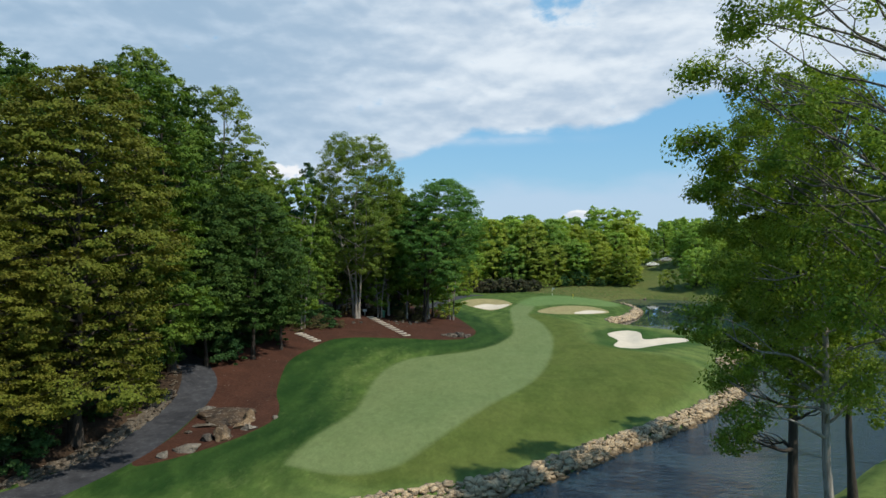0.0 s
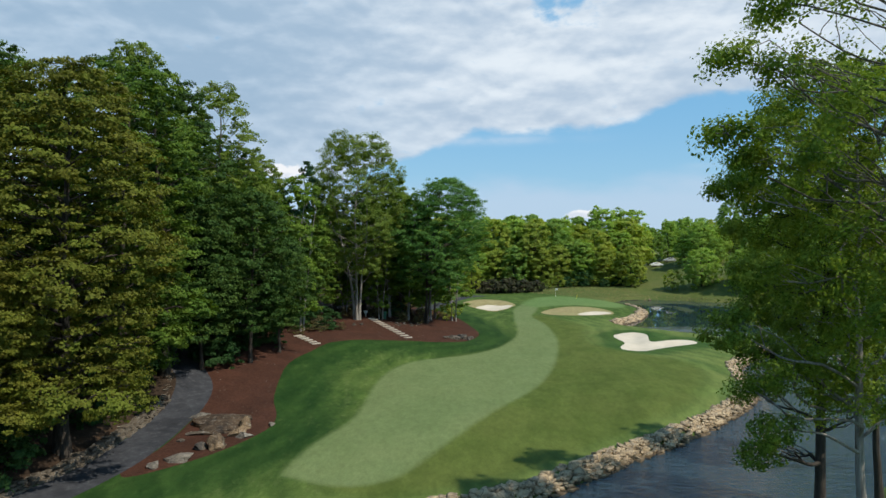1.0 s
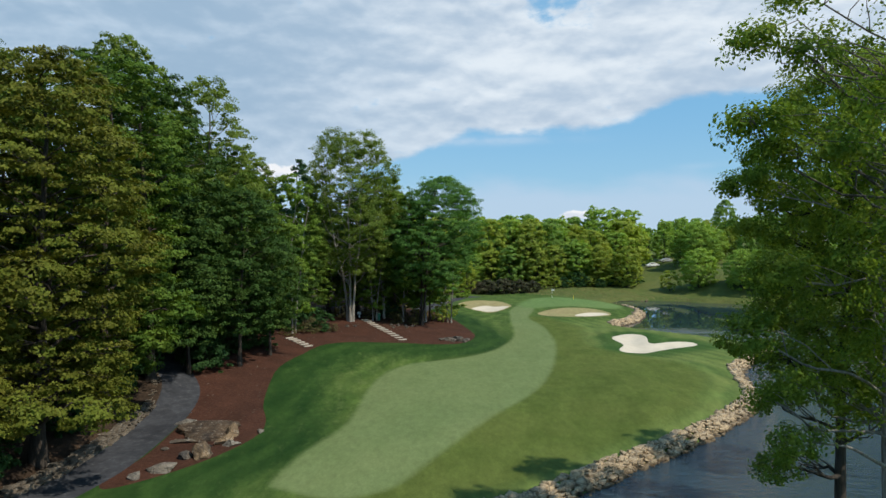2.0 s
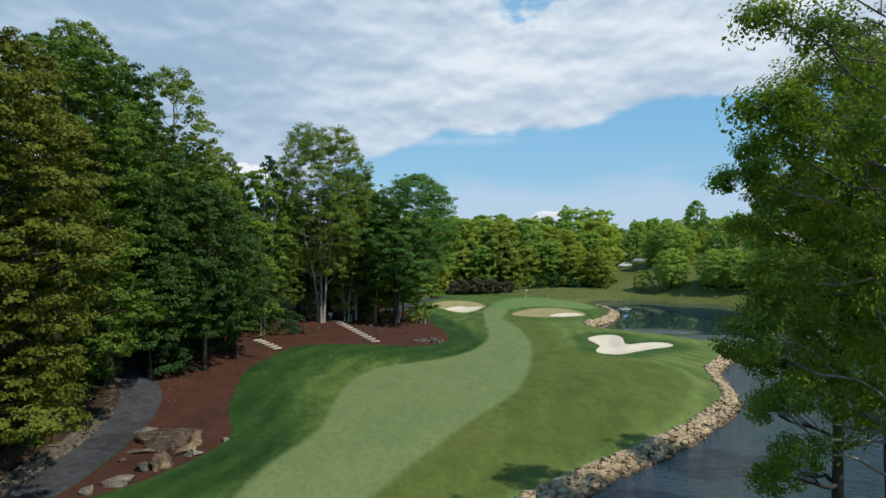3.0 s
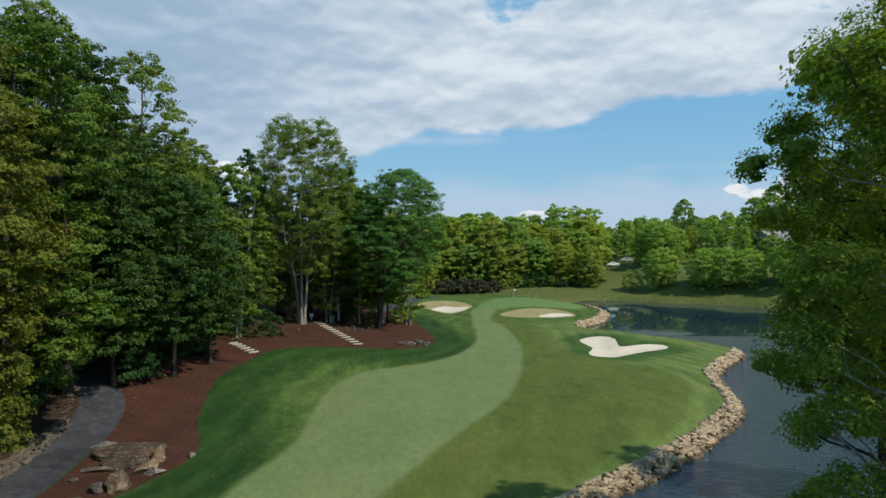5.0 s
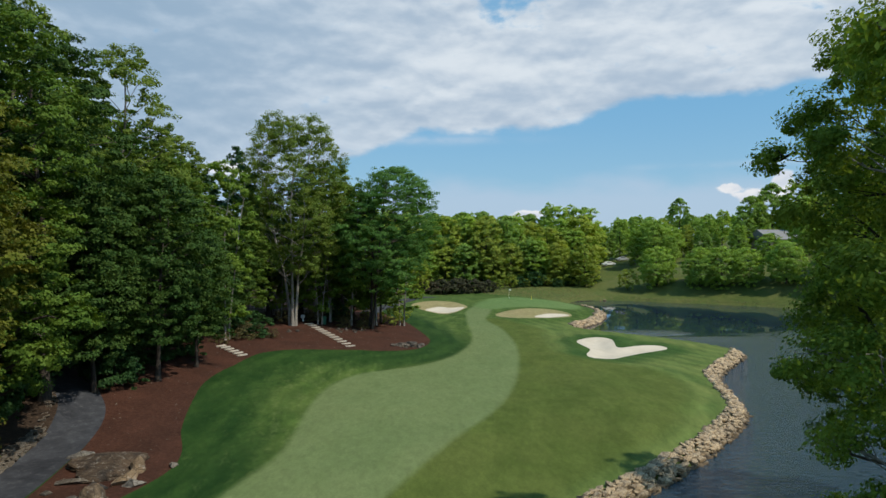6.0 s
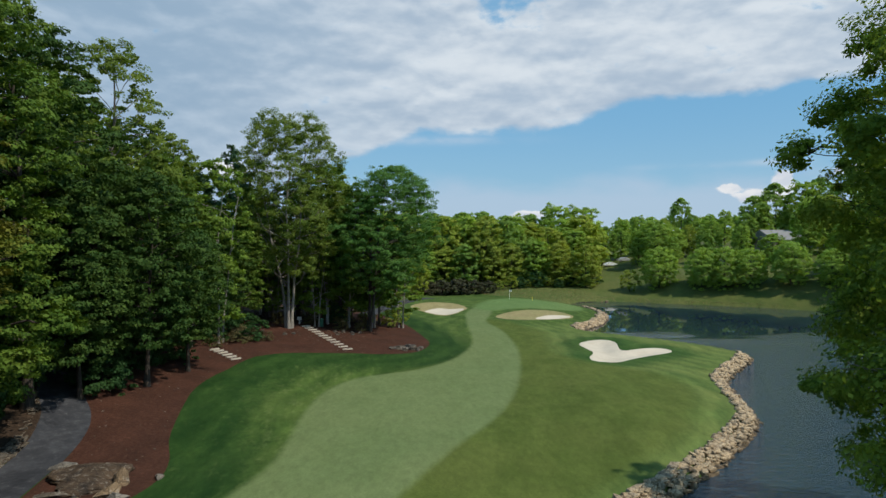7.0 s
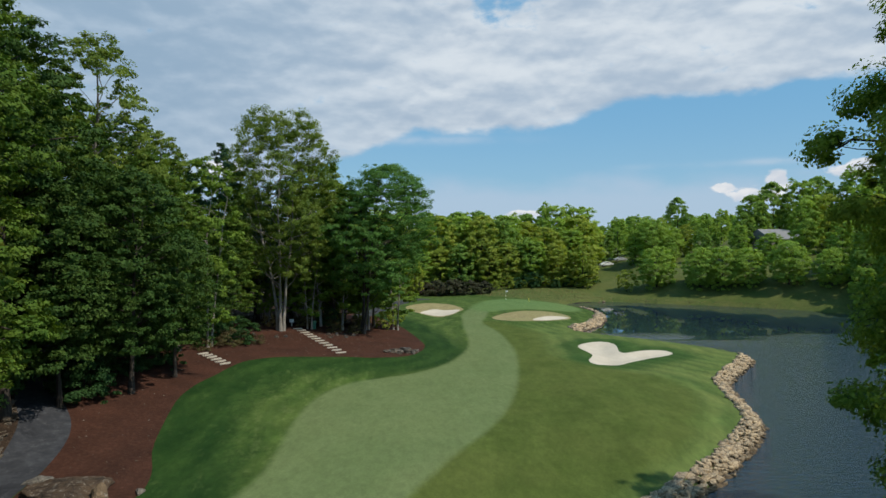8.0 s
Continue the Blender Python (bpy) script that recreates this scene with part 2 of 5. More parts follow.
MULCH = earth("bark_mulch", (0.046, 0.021, 0.014), (0.080, 0.034, 0.022), (0.12, 0.060, 0.038), 4.0, 0.12, 0.8)
LITTER = earth("leaf_litter", (0.032, 0.022, 0.016), (0.062, 0.040, 0.026), (0.12, 0.08, 0.05), 4.0, 0.10, 0.8)
SAND = earth("bunker_sand", (0.475, 0.410, 0.325), (0.565, 0.490, 0.395), (0.60, 0.53, 0.435), 3.0, 0.02, 0.12)
ASPHALT = earth("worn_asphalt", (0.030, 0.031, 0.036), (0.066, 0.068, 0.076), (0.11, 0.11, 0.11), 1.6, 0.01, 0.7)
LAKEBED = earth("lake_bed", (0.03, 0.03, 0.02), (0.05, 0.045, 0.03), (0.06, 0.055, 0.04), 2.0, 0.05)


def stone(name, dark, light, tan, tan_amount=0.5, lichen=0.35, low_dark=False):
    m, nt, b = mat(name, 0.85, 0.25)
    oi = nt.nodes.new("ShaderNodeObjectInfo")
    geo = nt.nodes.new("ShaderNodeNewGeometry")
    rnd = nt.nodes.new("ShaderNodeMath")
    rnd.operation = "FRACT"
    add = nt.nodes.new("ShaderNodeMath")
    nt.links.new(oi.outputs["Random"], add.inputs[0])
    nt.links.new(geo.outputs["Random Per Island"], add.inputs[1])
    nt.links.new(add.outputs[0], rnd.inputs[0])
    mid, fine = tex_noise(nt, 2.2, 6, 0.65), tex_noise(nt, 14.0, 6, 0.7)
    c = ramp(nt, mid, (0.3, dark), (0.7, light))
    c = mixc(nt, ramp(nt, rnd.outputs[0], (0.1, (0, 0, 0)), (0.95, (tan_amount,) * 3)), c, tan)
    patch = tex_noise(nt, 0.75, 4, 0.6)
    c = mixc(nt, ramp(nt, patch, (0.50, (0, 0, 0)), (0.60, (tan_amount,) * 3)), c, tan)
    c = mixc(nt, ramp(nt, patch, (0.34, (0.7,) * 3), (0.44, (0, 0, 0))), c, dark)
    crust = tex_noise(nt, 3.1, 7, 0.72, dist=0.6)          # pale lichen in blotches
    c = mixc(nt, ramp(nt, crust, (0.55, (0, 0, 0)), (0.63, (lichen,) * 3)), c, (0.46, 0.43, 0.38))
    vor = nt.nodes.new("ShaderNodeTexVoronoi")
    vor.feature = "DISTANCE_TO_EDGE"
    vor.inputs["Scale"].default_value = 1.15
    tcv = nt.nodes.new("ShaderNodeTexCoord")
    warp = nt.nodes.new("ShaderNodeMix")
    warp.data_type = "RGBA"
    warp.inputs[0].default_value = 0.22
    nz = nt.nodes.new("ShaderNodeTexNoise")
    nz.inputs["Scale"].default_value, nz.inputs["Detail"].default_value = 1.8, 4
    nt.links.new(tcv.outputs["Object"], nz.inputs["Vector"])
    nt.links.new(tcv.outputs["Object"], warp.inputs[6])
    nt.links.new(nz.outputs["Color"], warp.inputs[7])
    nt.links.new(warp.outputs[2], vor.inputs["Vector"])
    crack = ramp(nt, vor.outputs["Distance"], (0.0, (0.25,) * 3), (0.035, (1.0,) * 3))
    c = mixc(nt, 0.8, c, crack, "MULTIPLY")
    if low_dark:                                                # stones darker along the waterline, full colour from 0.3 m up
        pz = nt.nodes.new("ShaderNodeSeparateXYZ")
        nt.links.new(geo.outputs["Position"], pz.inputs[0])
        c = mixc(nt, 1.0, c, ramp(nt, pz.outputs[2], (0.10, (0.35, 0.32, 0.28)), (0.30, (1.0, 1.0, 1.0))), "MULTIPLY")
    c = mixc(nt, 0.75, c, ramp(nt, fine, (0.3, (0.42,) * 3), (0.7, (1.2,) * 3)), "MULTIPLY")
    nt.links.new(c, b.inputs["Base Color"])
    bump(nt, b, fine, 0.8, 0.06)
    return m


RIPRAP = stone("riprap_stone", (0.140, 0.100, 0.064), (0.48, 0.375, 0.250), (0.56, 0.415, 0.255), 0.7, 0.2, True)
GREY_ROCK = stone("grey_boulder_stone", (0.032, 0.028, 0.025), (0.115, 0.098, 0.083), (0.14, 0.105, 0.072), 0.5)
EDGE_STONE = stone("brown_edging_stone", (0.055, 0.044, 0.034), (0.165, 0.137, 0.105), (0.18, 0.14, 0.10), 0.5)
DARK_ROCK = stone("dark_outcrop_stone", (0.014, 0.012, 0.011), (0.048, 0.038, 0.032), (0.10, 0.062, 0.034), 0.6)
PALE_ROCK = stone("pale_lichened_stone", (0.07, 0.06, 0.052), (0.25, 0.225, 0.19), (0.24, 0.195, 0.15), 0.4)
TAN_ROCK = stone("tan_boulder_stone", (0.055, 0.038, 0.026), (0.19, 0.132, 0.08), (0.26, 0.175, 0.10), 0.7)
STEP_STONE = stone("weathered_step_wood", (0.40, 0.35, 0.28), (0.60, 0.53, 0.43), (0.55, 0.48, 0.40), 0.4)


def bark(name, dark, light):
    m, nt, b = mat(name, 0.9, 0.15)
    ridg = tex_noise(nt, 3.0, 6, 0.7, stretch=(3.0, 3.0, 0.35, 0))
    patch = tex_noise(nt, 0.9, 4, 0.6)
    c = ramp(nt, ridg, (0.35, dark), (0.65, light))
    c = mixc(nt, 0.5, c, ramp(nt, patch, (0.35, (0.6,) * 3), (0.7, (1.25,) * 3)), "MULTIPLY")
    nt.links.new(c, b.inputs["Base Color"])
    bump(nt, b, ridg, 0.9, 0.06)
    return m


BARK_GREY = bark("grey_bark", (0.07, 0.06, 0.05), (0.21, 0.185, 0.155))
BARK_PALE = bark("pale_bark", (0.16, 0.14, 0.12), (0.38, 0.345, 0.30))
BARK_DARK = bark("dark_bark", (0.028, 0.023, 0.019), (0.085, 0.070, 0.058))


def leaf(name, dark, light, tip, tip_amount=0.4, trans=0.35):
    m, nt, b = mat(name, 0.65, 0.10)
    geo = nt.nodes.new("ShaderNodeNewGeometry")
    oi = nt.nodes.new("ShaderNodeObjectInfo")
    clump = tex_noise(nt, 0.55, 3, 0.5)
    c = ramp(nt, geo.outputs["Random Per Island"], (0.0, dark), (1.0, light))
    c = mixc(nt, ramp(nt, clump, (0.42, (0, 0, 0)), (0.66, (tip_amount,) * 3)), c, tip)
    c = mixc(nt, 0.35, c, ramp(nt, oi.outputs["Random"], (0.0, (0.72, 0.82, 0.8)), (1.0, (1.2, 1.1, 1.0))), "MULTIPLY")
    nt.links.new(c, b.inputs["Base Color"])
    tr = nt.nodes.new("ShaderNodeBsdfTranslucent")
    warm = mixc(nt, 1.0, c, (1.25, 1.25, 0.55), "MULTIPLY")
    nt.links.new(warm, tr.inputs[0])
    mx = nt.nodes.new("ShaderNodeMixShader")
    mx.inputs[0].default_value = trans
    nt.links.new(b.outputs[0], mx.inputs[1])
    nt.links.new(tr.outputs[0], mx.inputs[2])
    nt.links.new(mx.outputs[0], nt.nodes["Material Output"].inputs[0])
    return m


LEAF_OLIVE = leaf("olive_spring_leaves", (0.074, 0.080, 0.012), (0.160, 0.158, 0.025), (0.145, 0.185, 0.024), 0.6, 0.28)
LEAF_GREEN = leaf("green_leaves", (0.046, 0.096, 0.014), (0.100, 0.172, 0.026), (0.140, 0.195, 0.028), 0.6, 0.28)
LEAF_DEEP = leaf("deep_green_leaves", (0.026, 0.062, 0.014), (0.056, 0.108, 0.024), (0.084, 0.130, 0.024), 0.5, 0.25)
LEAF_BRIGHT = leaf("bright_green_leaves", (0.110, 0.195, 0.030), (0.180, 0.275, 0.046), (0.22, 0.29, 0.05), 0.5, 0.40)
LEAF_LIGHT = leaf("yellow_green_leaves", (0.225, 0.300, 0.045), (0.340, 0.410, 0.072), (0.38, 0.38, 0.08), 0.5, 0.45)
LEAF_NEEDLE = leaf("blue_green_needles", (0.045, 0.105, 0.055), (0.095, 0.175, 0.090), (0.11, 0.18, 0.08), 0.3, 0.25)
LEAF_MAPLE = leaf("fresh_maple_leaves", (0.062, 0.150, 0.034), (0.125, 0.245, 0.060), (0.150, 0.255, 0.056), 0.5, 0.35)
LEAF_ASH = leaf("light_ash_leaves", (0.090, 0.145, 0.026), (0.175, 0.240, 0.046), (0.215, 0.260, 0.048), 0.55, 0.38)
LEAF_NEAR = leaf("glossy_green_leaves", (0.070, 0.128, 0.016), (0.215, 0.298, 0.044), (0.33, 0.38, 0.058), 0.5, 0.45)
LEAF_SHRUB = leaf("dark_shrub_leaves", (0.022, 0.060, 0.020), (0.050, 0.110, 0.034), (0.06, 0.11, 0.03), 0.4, 0.25)
# far leaf colours lifted for light lost in crowns; greens also blued for haze
HAZY_GREEN = leaf("hazy_far_green_leaves", (0.205, 0.325, 0.070), (0.320, 0.450, 0.102), (0.37, 0.46, 0.10), 0.5, 0.5)
HAZY_DEEP = leaf("hazy_far_deep_green_leaves", (0.150, 0.260, 0.064), (0.240, 0.365, 0.092), (0.28, 0.38, 0.088), 0.5, 0.5)
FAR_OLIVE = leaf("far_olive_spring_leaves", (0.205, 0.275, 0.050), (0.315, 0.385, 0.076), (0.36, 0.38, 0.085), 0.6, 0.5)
LEAF_PLUM = leaf("dark_plum_shrub_leaves", (0.040, 0.040, 0.026), (0.080, 0.074, 0.046), (0.07, 0.09, 0.035), 0.5, 0.25)
LEAF_RUST = leaf("rusty_brown_shrub_leaves", (0.085, 0.070, 0.036), (0.17, 0.135, 0.070), (0.12, 0.14, 0.045), 0.5)


def plain(name, colour, rough=0.6, metal=0.0):
    m, nt, b = mat(name, rough, 0.4)
    n = tex_noise(nt, 5.0, 5, 0.6)
    c = mixc(nt, 0.3, colour, ramp(nt, n, (0.3, (0.6,) * 3), (0.7, (1.15,) * 3)), "MULTIPLY")
    nt.links.new(c, b.inputs["Base Color"])
    b.inputs["Metallic"].default_value = metal
    return m


WHITE = plain("white_paint", (0.8, 0.8, 0.78), 0.4)
YELLOW = plain("yellow_paint", (0.75, 0.62, 0.08), 0.5)
BIN_GREEN = plain("green_plastic", (0.03, 0.14, 0.085), 0.5)
GLASS_DARK = plain("dark_glass", (0.015, 0.018, 0.022), 0.08)
TYRE = plain("black_rubber", (0.02, 0.02, 0.02), 0.85)
ROOF_GREY = plain("grey_roof_shingle", (0.22, 0.22, 0.23), 0.85)
SIDING = plain("beige_siding", (0.45, 0.40, 0.33), 0.8)
SILVER = plain("silver_car_paint", (0.55, 0.56, 0.58), 0.3, 0.4)

m, nt, b = mat("lake_water", 0.02, 0.5)
b.inputs["Base Color"].default_value = (0.016, 0.032, 0.044, 1)
b.inputs["IOR"].default_value = 1.45
rip = tex_noise(nt, 0.95, 6, 0.6, stretch=(1.0, 2.2, 1, 20), dist=0.4)
lanes = tex_noise(nt, 0.05, 3, 0.5, stretch=(0.5, 1.6, 1, 10))
geo = nt.nodes.new("ShaderNodeNewGeometry")
sxyz = nt.nodes.new("ShaderNodeSeparateXYZ")
nt.links.new(geo.outputs["Position"], sxyz.inputs[0])
lee = nt.nodes.new("ShaderNodeMath")                # the wind drops towards the sheltered far bank
lee.operation = "MULTIPLY_ADD"
nt.links.new(lanes, lee.inputs[0])
lee.inputs[1].default_value = -70.0
nt.links.new(sxyz.outputs[1], lee.inputs[2])
calm = nt.nodes.new("ShaderNodeMapRange")
calm.interpolation_type = "SMOOTHSTEP"
nt.links.new(lee.outputs[0], calm.inputs[0])
calm.inputs[1].default_value, calm.inputs[2].default_value = 86.0, 104.0
calm.inputs[3].default_value, calm.inputs[4].default_value = 1.0, 0.002
rmul = nt.nodes.new("ShaderNodeMath")
rmul.operation = "MULTIPLY"
nt.links.new(rip, rmul.inputs[0])
nt.links.new(calm.outputs[0], rmul.inputs[1])
bump(nt, b, rmul.outputs[0], 0.9, 0.32)
WATER = m

# ---------------------------------------------------------------- terrain
def smooth(t):
    t = np.clip(t, 0.0, 1.0)
    return t * t * (3 - 2 * t)


def spline(pts, n=6, closed=True):
    """Catmull-Rom curve through the corners of an outline."""
    p = np.array(pts, float)
    q = np.vstack([p[-1:], p, p[:2]]) if closed else np.vstack([2 * p[:1] - p[1:2], p, 2 * p[-1:] - p[-2:-1]])
    out = []
    for i in range(1, len(q) - 2):
        a, b_, c, d = q[i - 1], q[i], q[i + 1], q[i + 2]
        for t in np.arange(n) / n:
            out.append(0.5 * ((2 * b_) + (c - a) * t + (2 * a - 5 * b_ + 4 * c - d) * t * t + (3 * b_ - a - 3 * c + d) * t ** 3))
    if not closed:
        out.append(p[-1])
    return np.array(out)


def signed(poly, x, y):
    """Distance to an outline, positive inside."""
    best, inside = np.full(x.shape, 1e9), np.zeros(x.shape, bool)
    for (x0, y0), (x1, y1) in zip(poly, np.roll(poly, -1, axis=0)):
        ex, ey = x1 - x0, y1 - y0
        k = np.clip(((x - x0) * ex + (y - y0) * ey) / (ex * ex + ey * ey + 1e-12), 0, 1)
        best = np.minimum(best, (x - x0 - k * ex) ** 2 + (y - y0 - k * ey) ** 2)
        if y0 != y1:
            inside ^= ((y0 > y) != (y1 > y)) & (x < (x1 - x0) * (y - y0) / (y1 - y0) + x0)
    return np.where(inside, 1, -1) * np.sqrt(best)


LAKE = spline([(-20, -60), (-19, 10), (-14, 32), (-6, 40), (-1.5, 42.8), (3.9, 45.8), (8.4, 50.1), (13.4, 55.8), (17.1, 59.4),
               (21.2, 64.2), (25.5, 70), (29.4, 75.9), (30.9, 80), (32, 85.2), (33.2, 90.6), (34, 93.6), (36.9, 98.6), (42, 106.3),
               (44, 111), (42.5, 116), (37.5, 123), (31, 129.5), (26.5, 135), (27, 139.2), (31.7, 146.4), (35.6, 158.6), (36, 167), (34, 176),
               (32, 184), (37, 191), (44.6, 193), (52.3, 190.5), (56, 187.5), (63.4, 184.8), (70, 181.4), (77.5, 176.6), (88, 165), (88, 148),
               (82, 128), (72, 105), (60, 82), (46, 66), (33, 55), (26, 47.5), (21.5, 43.5), (17.5, 39), (15.5, 32), (14.5, 20), (13, -60)], 5)
BUNKER_BIG = spline([(21.1, 112.4), (24.5, 115.0), (26.4, 113.2), (25.9, 107.6), (29.3, 109.6), (32.3, 110.2), (32.5, 107.8),
                     (25.9, 102.0), (22.9, 98.9), (20.5, 99.5), (20.5, 102.4), (21.8, 106.6)], 5)
LIP_LEFT = spline([(-4.7, 157.8), (-2.8, 162.4), (0.9, 164.5), (4.8, 163.2), (7.0, 157.8), (6.2, 154.8), (4.2, 149.6), (1.7, 146.6), (-1.8, 151.2)], 5)
SAND_LEFT = spline([(-1.6, 152.6), (1.0, 158.2), (3.4, 157.0), (6.3, 157.3), (5.5, 153.8), (3.5, 149.6), (1.7, 148.1), (-0.1, 149.8)], 4)
LIP_RIGHT = spline([(11.9, 145.9), (14.3, 150.3), (19.8, 153.5), (25.1, 153.7), (27.3, 150.2), (25.4, 146.3), (19.2, 143.8), (13.7, 143.0)], 5)
SAND_RIGHT = spline([(19.5, 145.8), (22.4, 149.0), (25.5, 150.0), (26.7, 149.0), (23.3, 145.6), (19.9, 144.6)], 5)
FAIRWAY_EDGE = spline([(-11.4, 48), (-10.7, 54), (-9.3, 62), (-9.8, 75), (-9.3, 83), (-6.5, 89.8), (0, 95), (4, 103), (6.2, 113), (6.5, 124),
                       (6.3, 135), (6.4, 143), (6.6, 151), (9.0, 158.5), (11.5, 154), (10.9, 148), (9.6, 139), (11.3, 129), (12.1, 114), (11.5, 101), (9.5, 85), (6.6, 73.8), (3, 65.2),
                       (-1.2, 54.5), (-3.8, 48.0), (-7.1, 46.2), (-10.4, 47.2)], 4)
FIRST_CUT_EDGE = spline([(-8.5, 46.5), (-4, 44.6), (3, 49.0), (9, 55), (15, 62), (20, 68), (24.5, 77), (27, 86), (26, 93), (20.5, 97), (16.5, 106), (17, 118),
                         (18, 128), (14, 138), (11, 141), (8, 134), (8, 122), (8, 110), (4, 98), (-3, 90), (-6, 82), (-6, 70), (-6, 60), (-7.5, 50)], 4)
GREEN_EDGE = spline([(9.0, 158), (10.9, 166), (15, 175), (22, 180), (29, 176), (32, 167), (29.5, 158.5), (24, 157), (18, 155.8), (12, 153.4)], 5)
MULCH_EDGE = spline([(-20.8, 45.0), (-18.6, 48.2), (-16.7, 52), (-15.5, 56.6), (-16.0, 60.5), (-18.0, 66), (-20.0, 77), (-19.4, 87), (-16.3, 93), (-9.4, 97.4),
                     (-5.5, 98.9), (-1.7, 102.3), (0.2, 108.7), (-0.9, 115), (-2.9, 123.5), (-6.1, 132.8), (-9, 139), (-15, 140), (-26, 118), (-31, 98), (-30.5, 84), (-27.4, 71), (-25.3, 68), (-23.3, 63.5), (-22.3, 57.5), (-21.6, 51), (-21.8, 46)], 4)
PATH_LINE = spline([(-25.6, 28), (-24.8, 38), (-23.4, 45), (-23.3, 50), (-24.0, 57.5), (-24.9, 63.3), (-26.4, 67.3), (-29.2, 71.5), (-33.4, 80.5), (-41, 98), (-52, 124)], 6, False)
BACK_PATH = spline([(-10.2, 138), (-9.4, 145), (-6.6, 158.5), (-3, 166.8), (0.3, 170), (-2, 173), (-5.5, 169), (-8.8, 162), (-11.5, 149), (-13, 136)], 5)
FOREST_EDGE = spline([(-27, -20), (-26.5, 38), (-25.1, 45), (-25.0, 50), (-25.8, 57.5), (-26.3, 64), (-29.0, 69.5), (-31.6, 76), (-34.5, 86), (-30, 104), (-22, 124), (-14, 137), (-14, 152), (-14, 168),
                      (-8, 184), (6, 203), (26, 210), (36, 216), (40, 228), (41, 250), (42, 300), (42, 700), (-400, 700), (-400, -20)], 4)
SHORE_EDGE = spline([(-18, 20), (-9, 43), (2, 55), (8, 80), (10, 100), (14, 120), (20, 138), (40, 140), (70, 110), (60, 70), (35, 45), (10, 20)], 4)
MEADOW_EDGE = spline([(31, 180), (36, 190), (44, 191.5), (53, 189), (57, 184), (64, 180), (71, 176.5), (78, 172.5), (90, 160), (130, 180), (140, 230), (160, 420), (42, 420), (42, 300), (41, 250),
                      (40, 228), (36, 216), (26, 210), (8, 203), (12, 192), (22, 184)], 4)


def height(x, y):
    d = -signed(LAKE, x, y)
    z = np.where(d > 0, 0.8 * smooth(d / 1.5) + 0.7 * smooth((d - 1) / 15), np.maximum(-2.0, 0.55 * d))
    land = smooth((d - 1) / 5)
    xf = np.interp(y, [30, 50, 85, 92, 100, 110, 140, 200], [-11, -11, -10, -5, 2, 5, 3, 0])
    sl = np.interp(y, [30, 48, 60, 75, 90, 100, 115, 150], [0.02, 0.02, 0.05, 0.19, 0.21, 0.14, 0.15, 0.08])
    raw = sl * np.maximum(0, xf - x)
    low = 1 - smooth((y - 62) / 20)
    raw = raw + low * (0.55 * smooth((-25.9 - x) / 1.2) + 0.2 * np.maximum(0, -26.5 - x))
    z = z + land * 9 * (1 - np.exp(-raw / 9))
    z = z + land * 0.9 * np.exp(-((x - 17) ** 2 + (y - 169) ** 2) / 300)
    z = z + 0.9 * np.exp(-((x + 1) ** 2 + (y - 170) ** 2) / 90) + 0.3 * land * np.exp(-((x - 20) ** 2 / 60 + (y - 154) ** 2 / 20))
    z = z + 0.45 * land * np.exp(-((x - 29) ** 2 / 90 + (y - 117) ** 2 / 30))
    far = smooth((y - 150) / 30) * smooth((x - 34) / 14)
    steep = smooth((x - 54) / 14)
    z = z + far * (1 - steep) * 10 * (1 - np.exp(-0.125 * np.maximum(0, d - 2.5) / 10))
    z = z + far * steep * (4.2 * smooth((d - 1.0) / 13) + 8 * (1 - np.exp(-0.09 * np.maximum(0, d - 9) / 8)))
    z = z + smooth((x - 66) / 40) * far * 4.0 * smooth((d - 6) / 30)
    z = z + (1 - smooth((x - 34) / 14)) * smooth((y - 182) / 10) * np.minimum(8, 0.05 * np.maximum(0, y - 184))
    z = z + 0.6 * smooth((x - 12) / 5) * (1 - smooth((y - 70) / 40)) * smooth((d - 1) / 4)
    for edge_line, depth in ((BUNKER_BIG, 0.45), (SAND_LEFT, 0.35), (SAND_RIGHT, 0.35)):
        z = z - depth * smooth(signed(edge_line, x, y) / 2.2)
    z = z + 0.07 * np.sin(x * 0.31 + 1.3 * np.sin(y * 0.13)) * np.sin(y * 0.23) * land
    return z


def ground_z(x, y):
    return float(height(np.array([x], float), np.array([y], float))[0])
# ---- end of terrain


def line_distance(line, x, y):
    best = np.full(x.shape, 1e9)
    for (x0, y0), (x1, y1) in zip(line[:-1], line[1:]):
        ex, ey = x1 - x0, y1 - y0
        k = np.clip(((x - x0) * ex + (y - y0) * ey) / (ex * ex + ey * ey), 0, 1)
        best = np.minimum(best, (x - x0 - k * ex) ** 2 + (y - y0 - k * ey) ** 2)
    return np.sqrt(best)


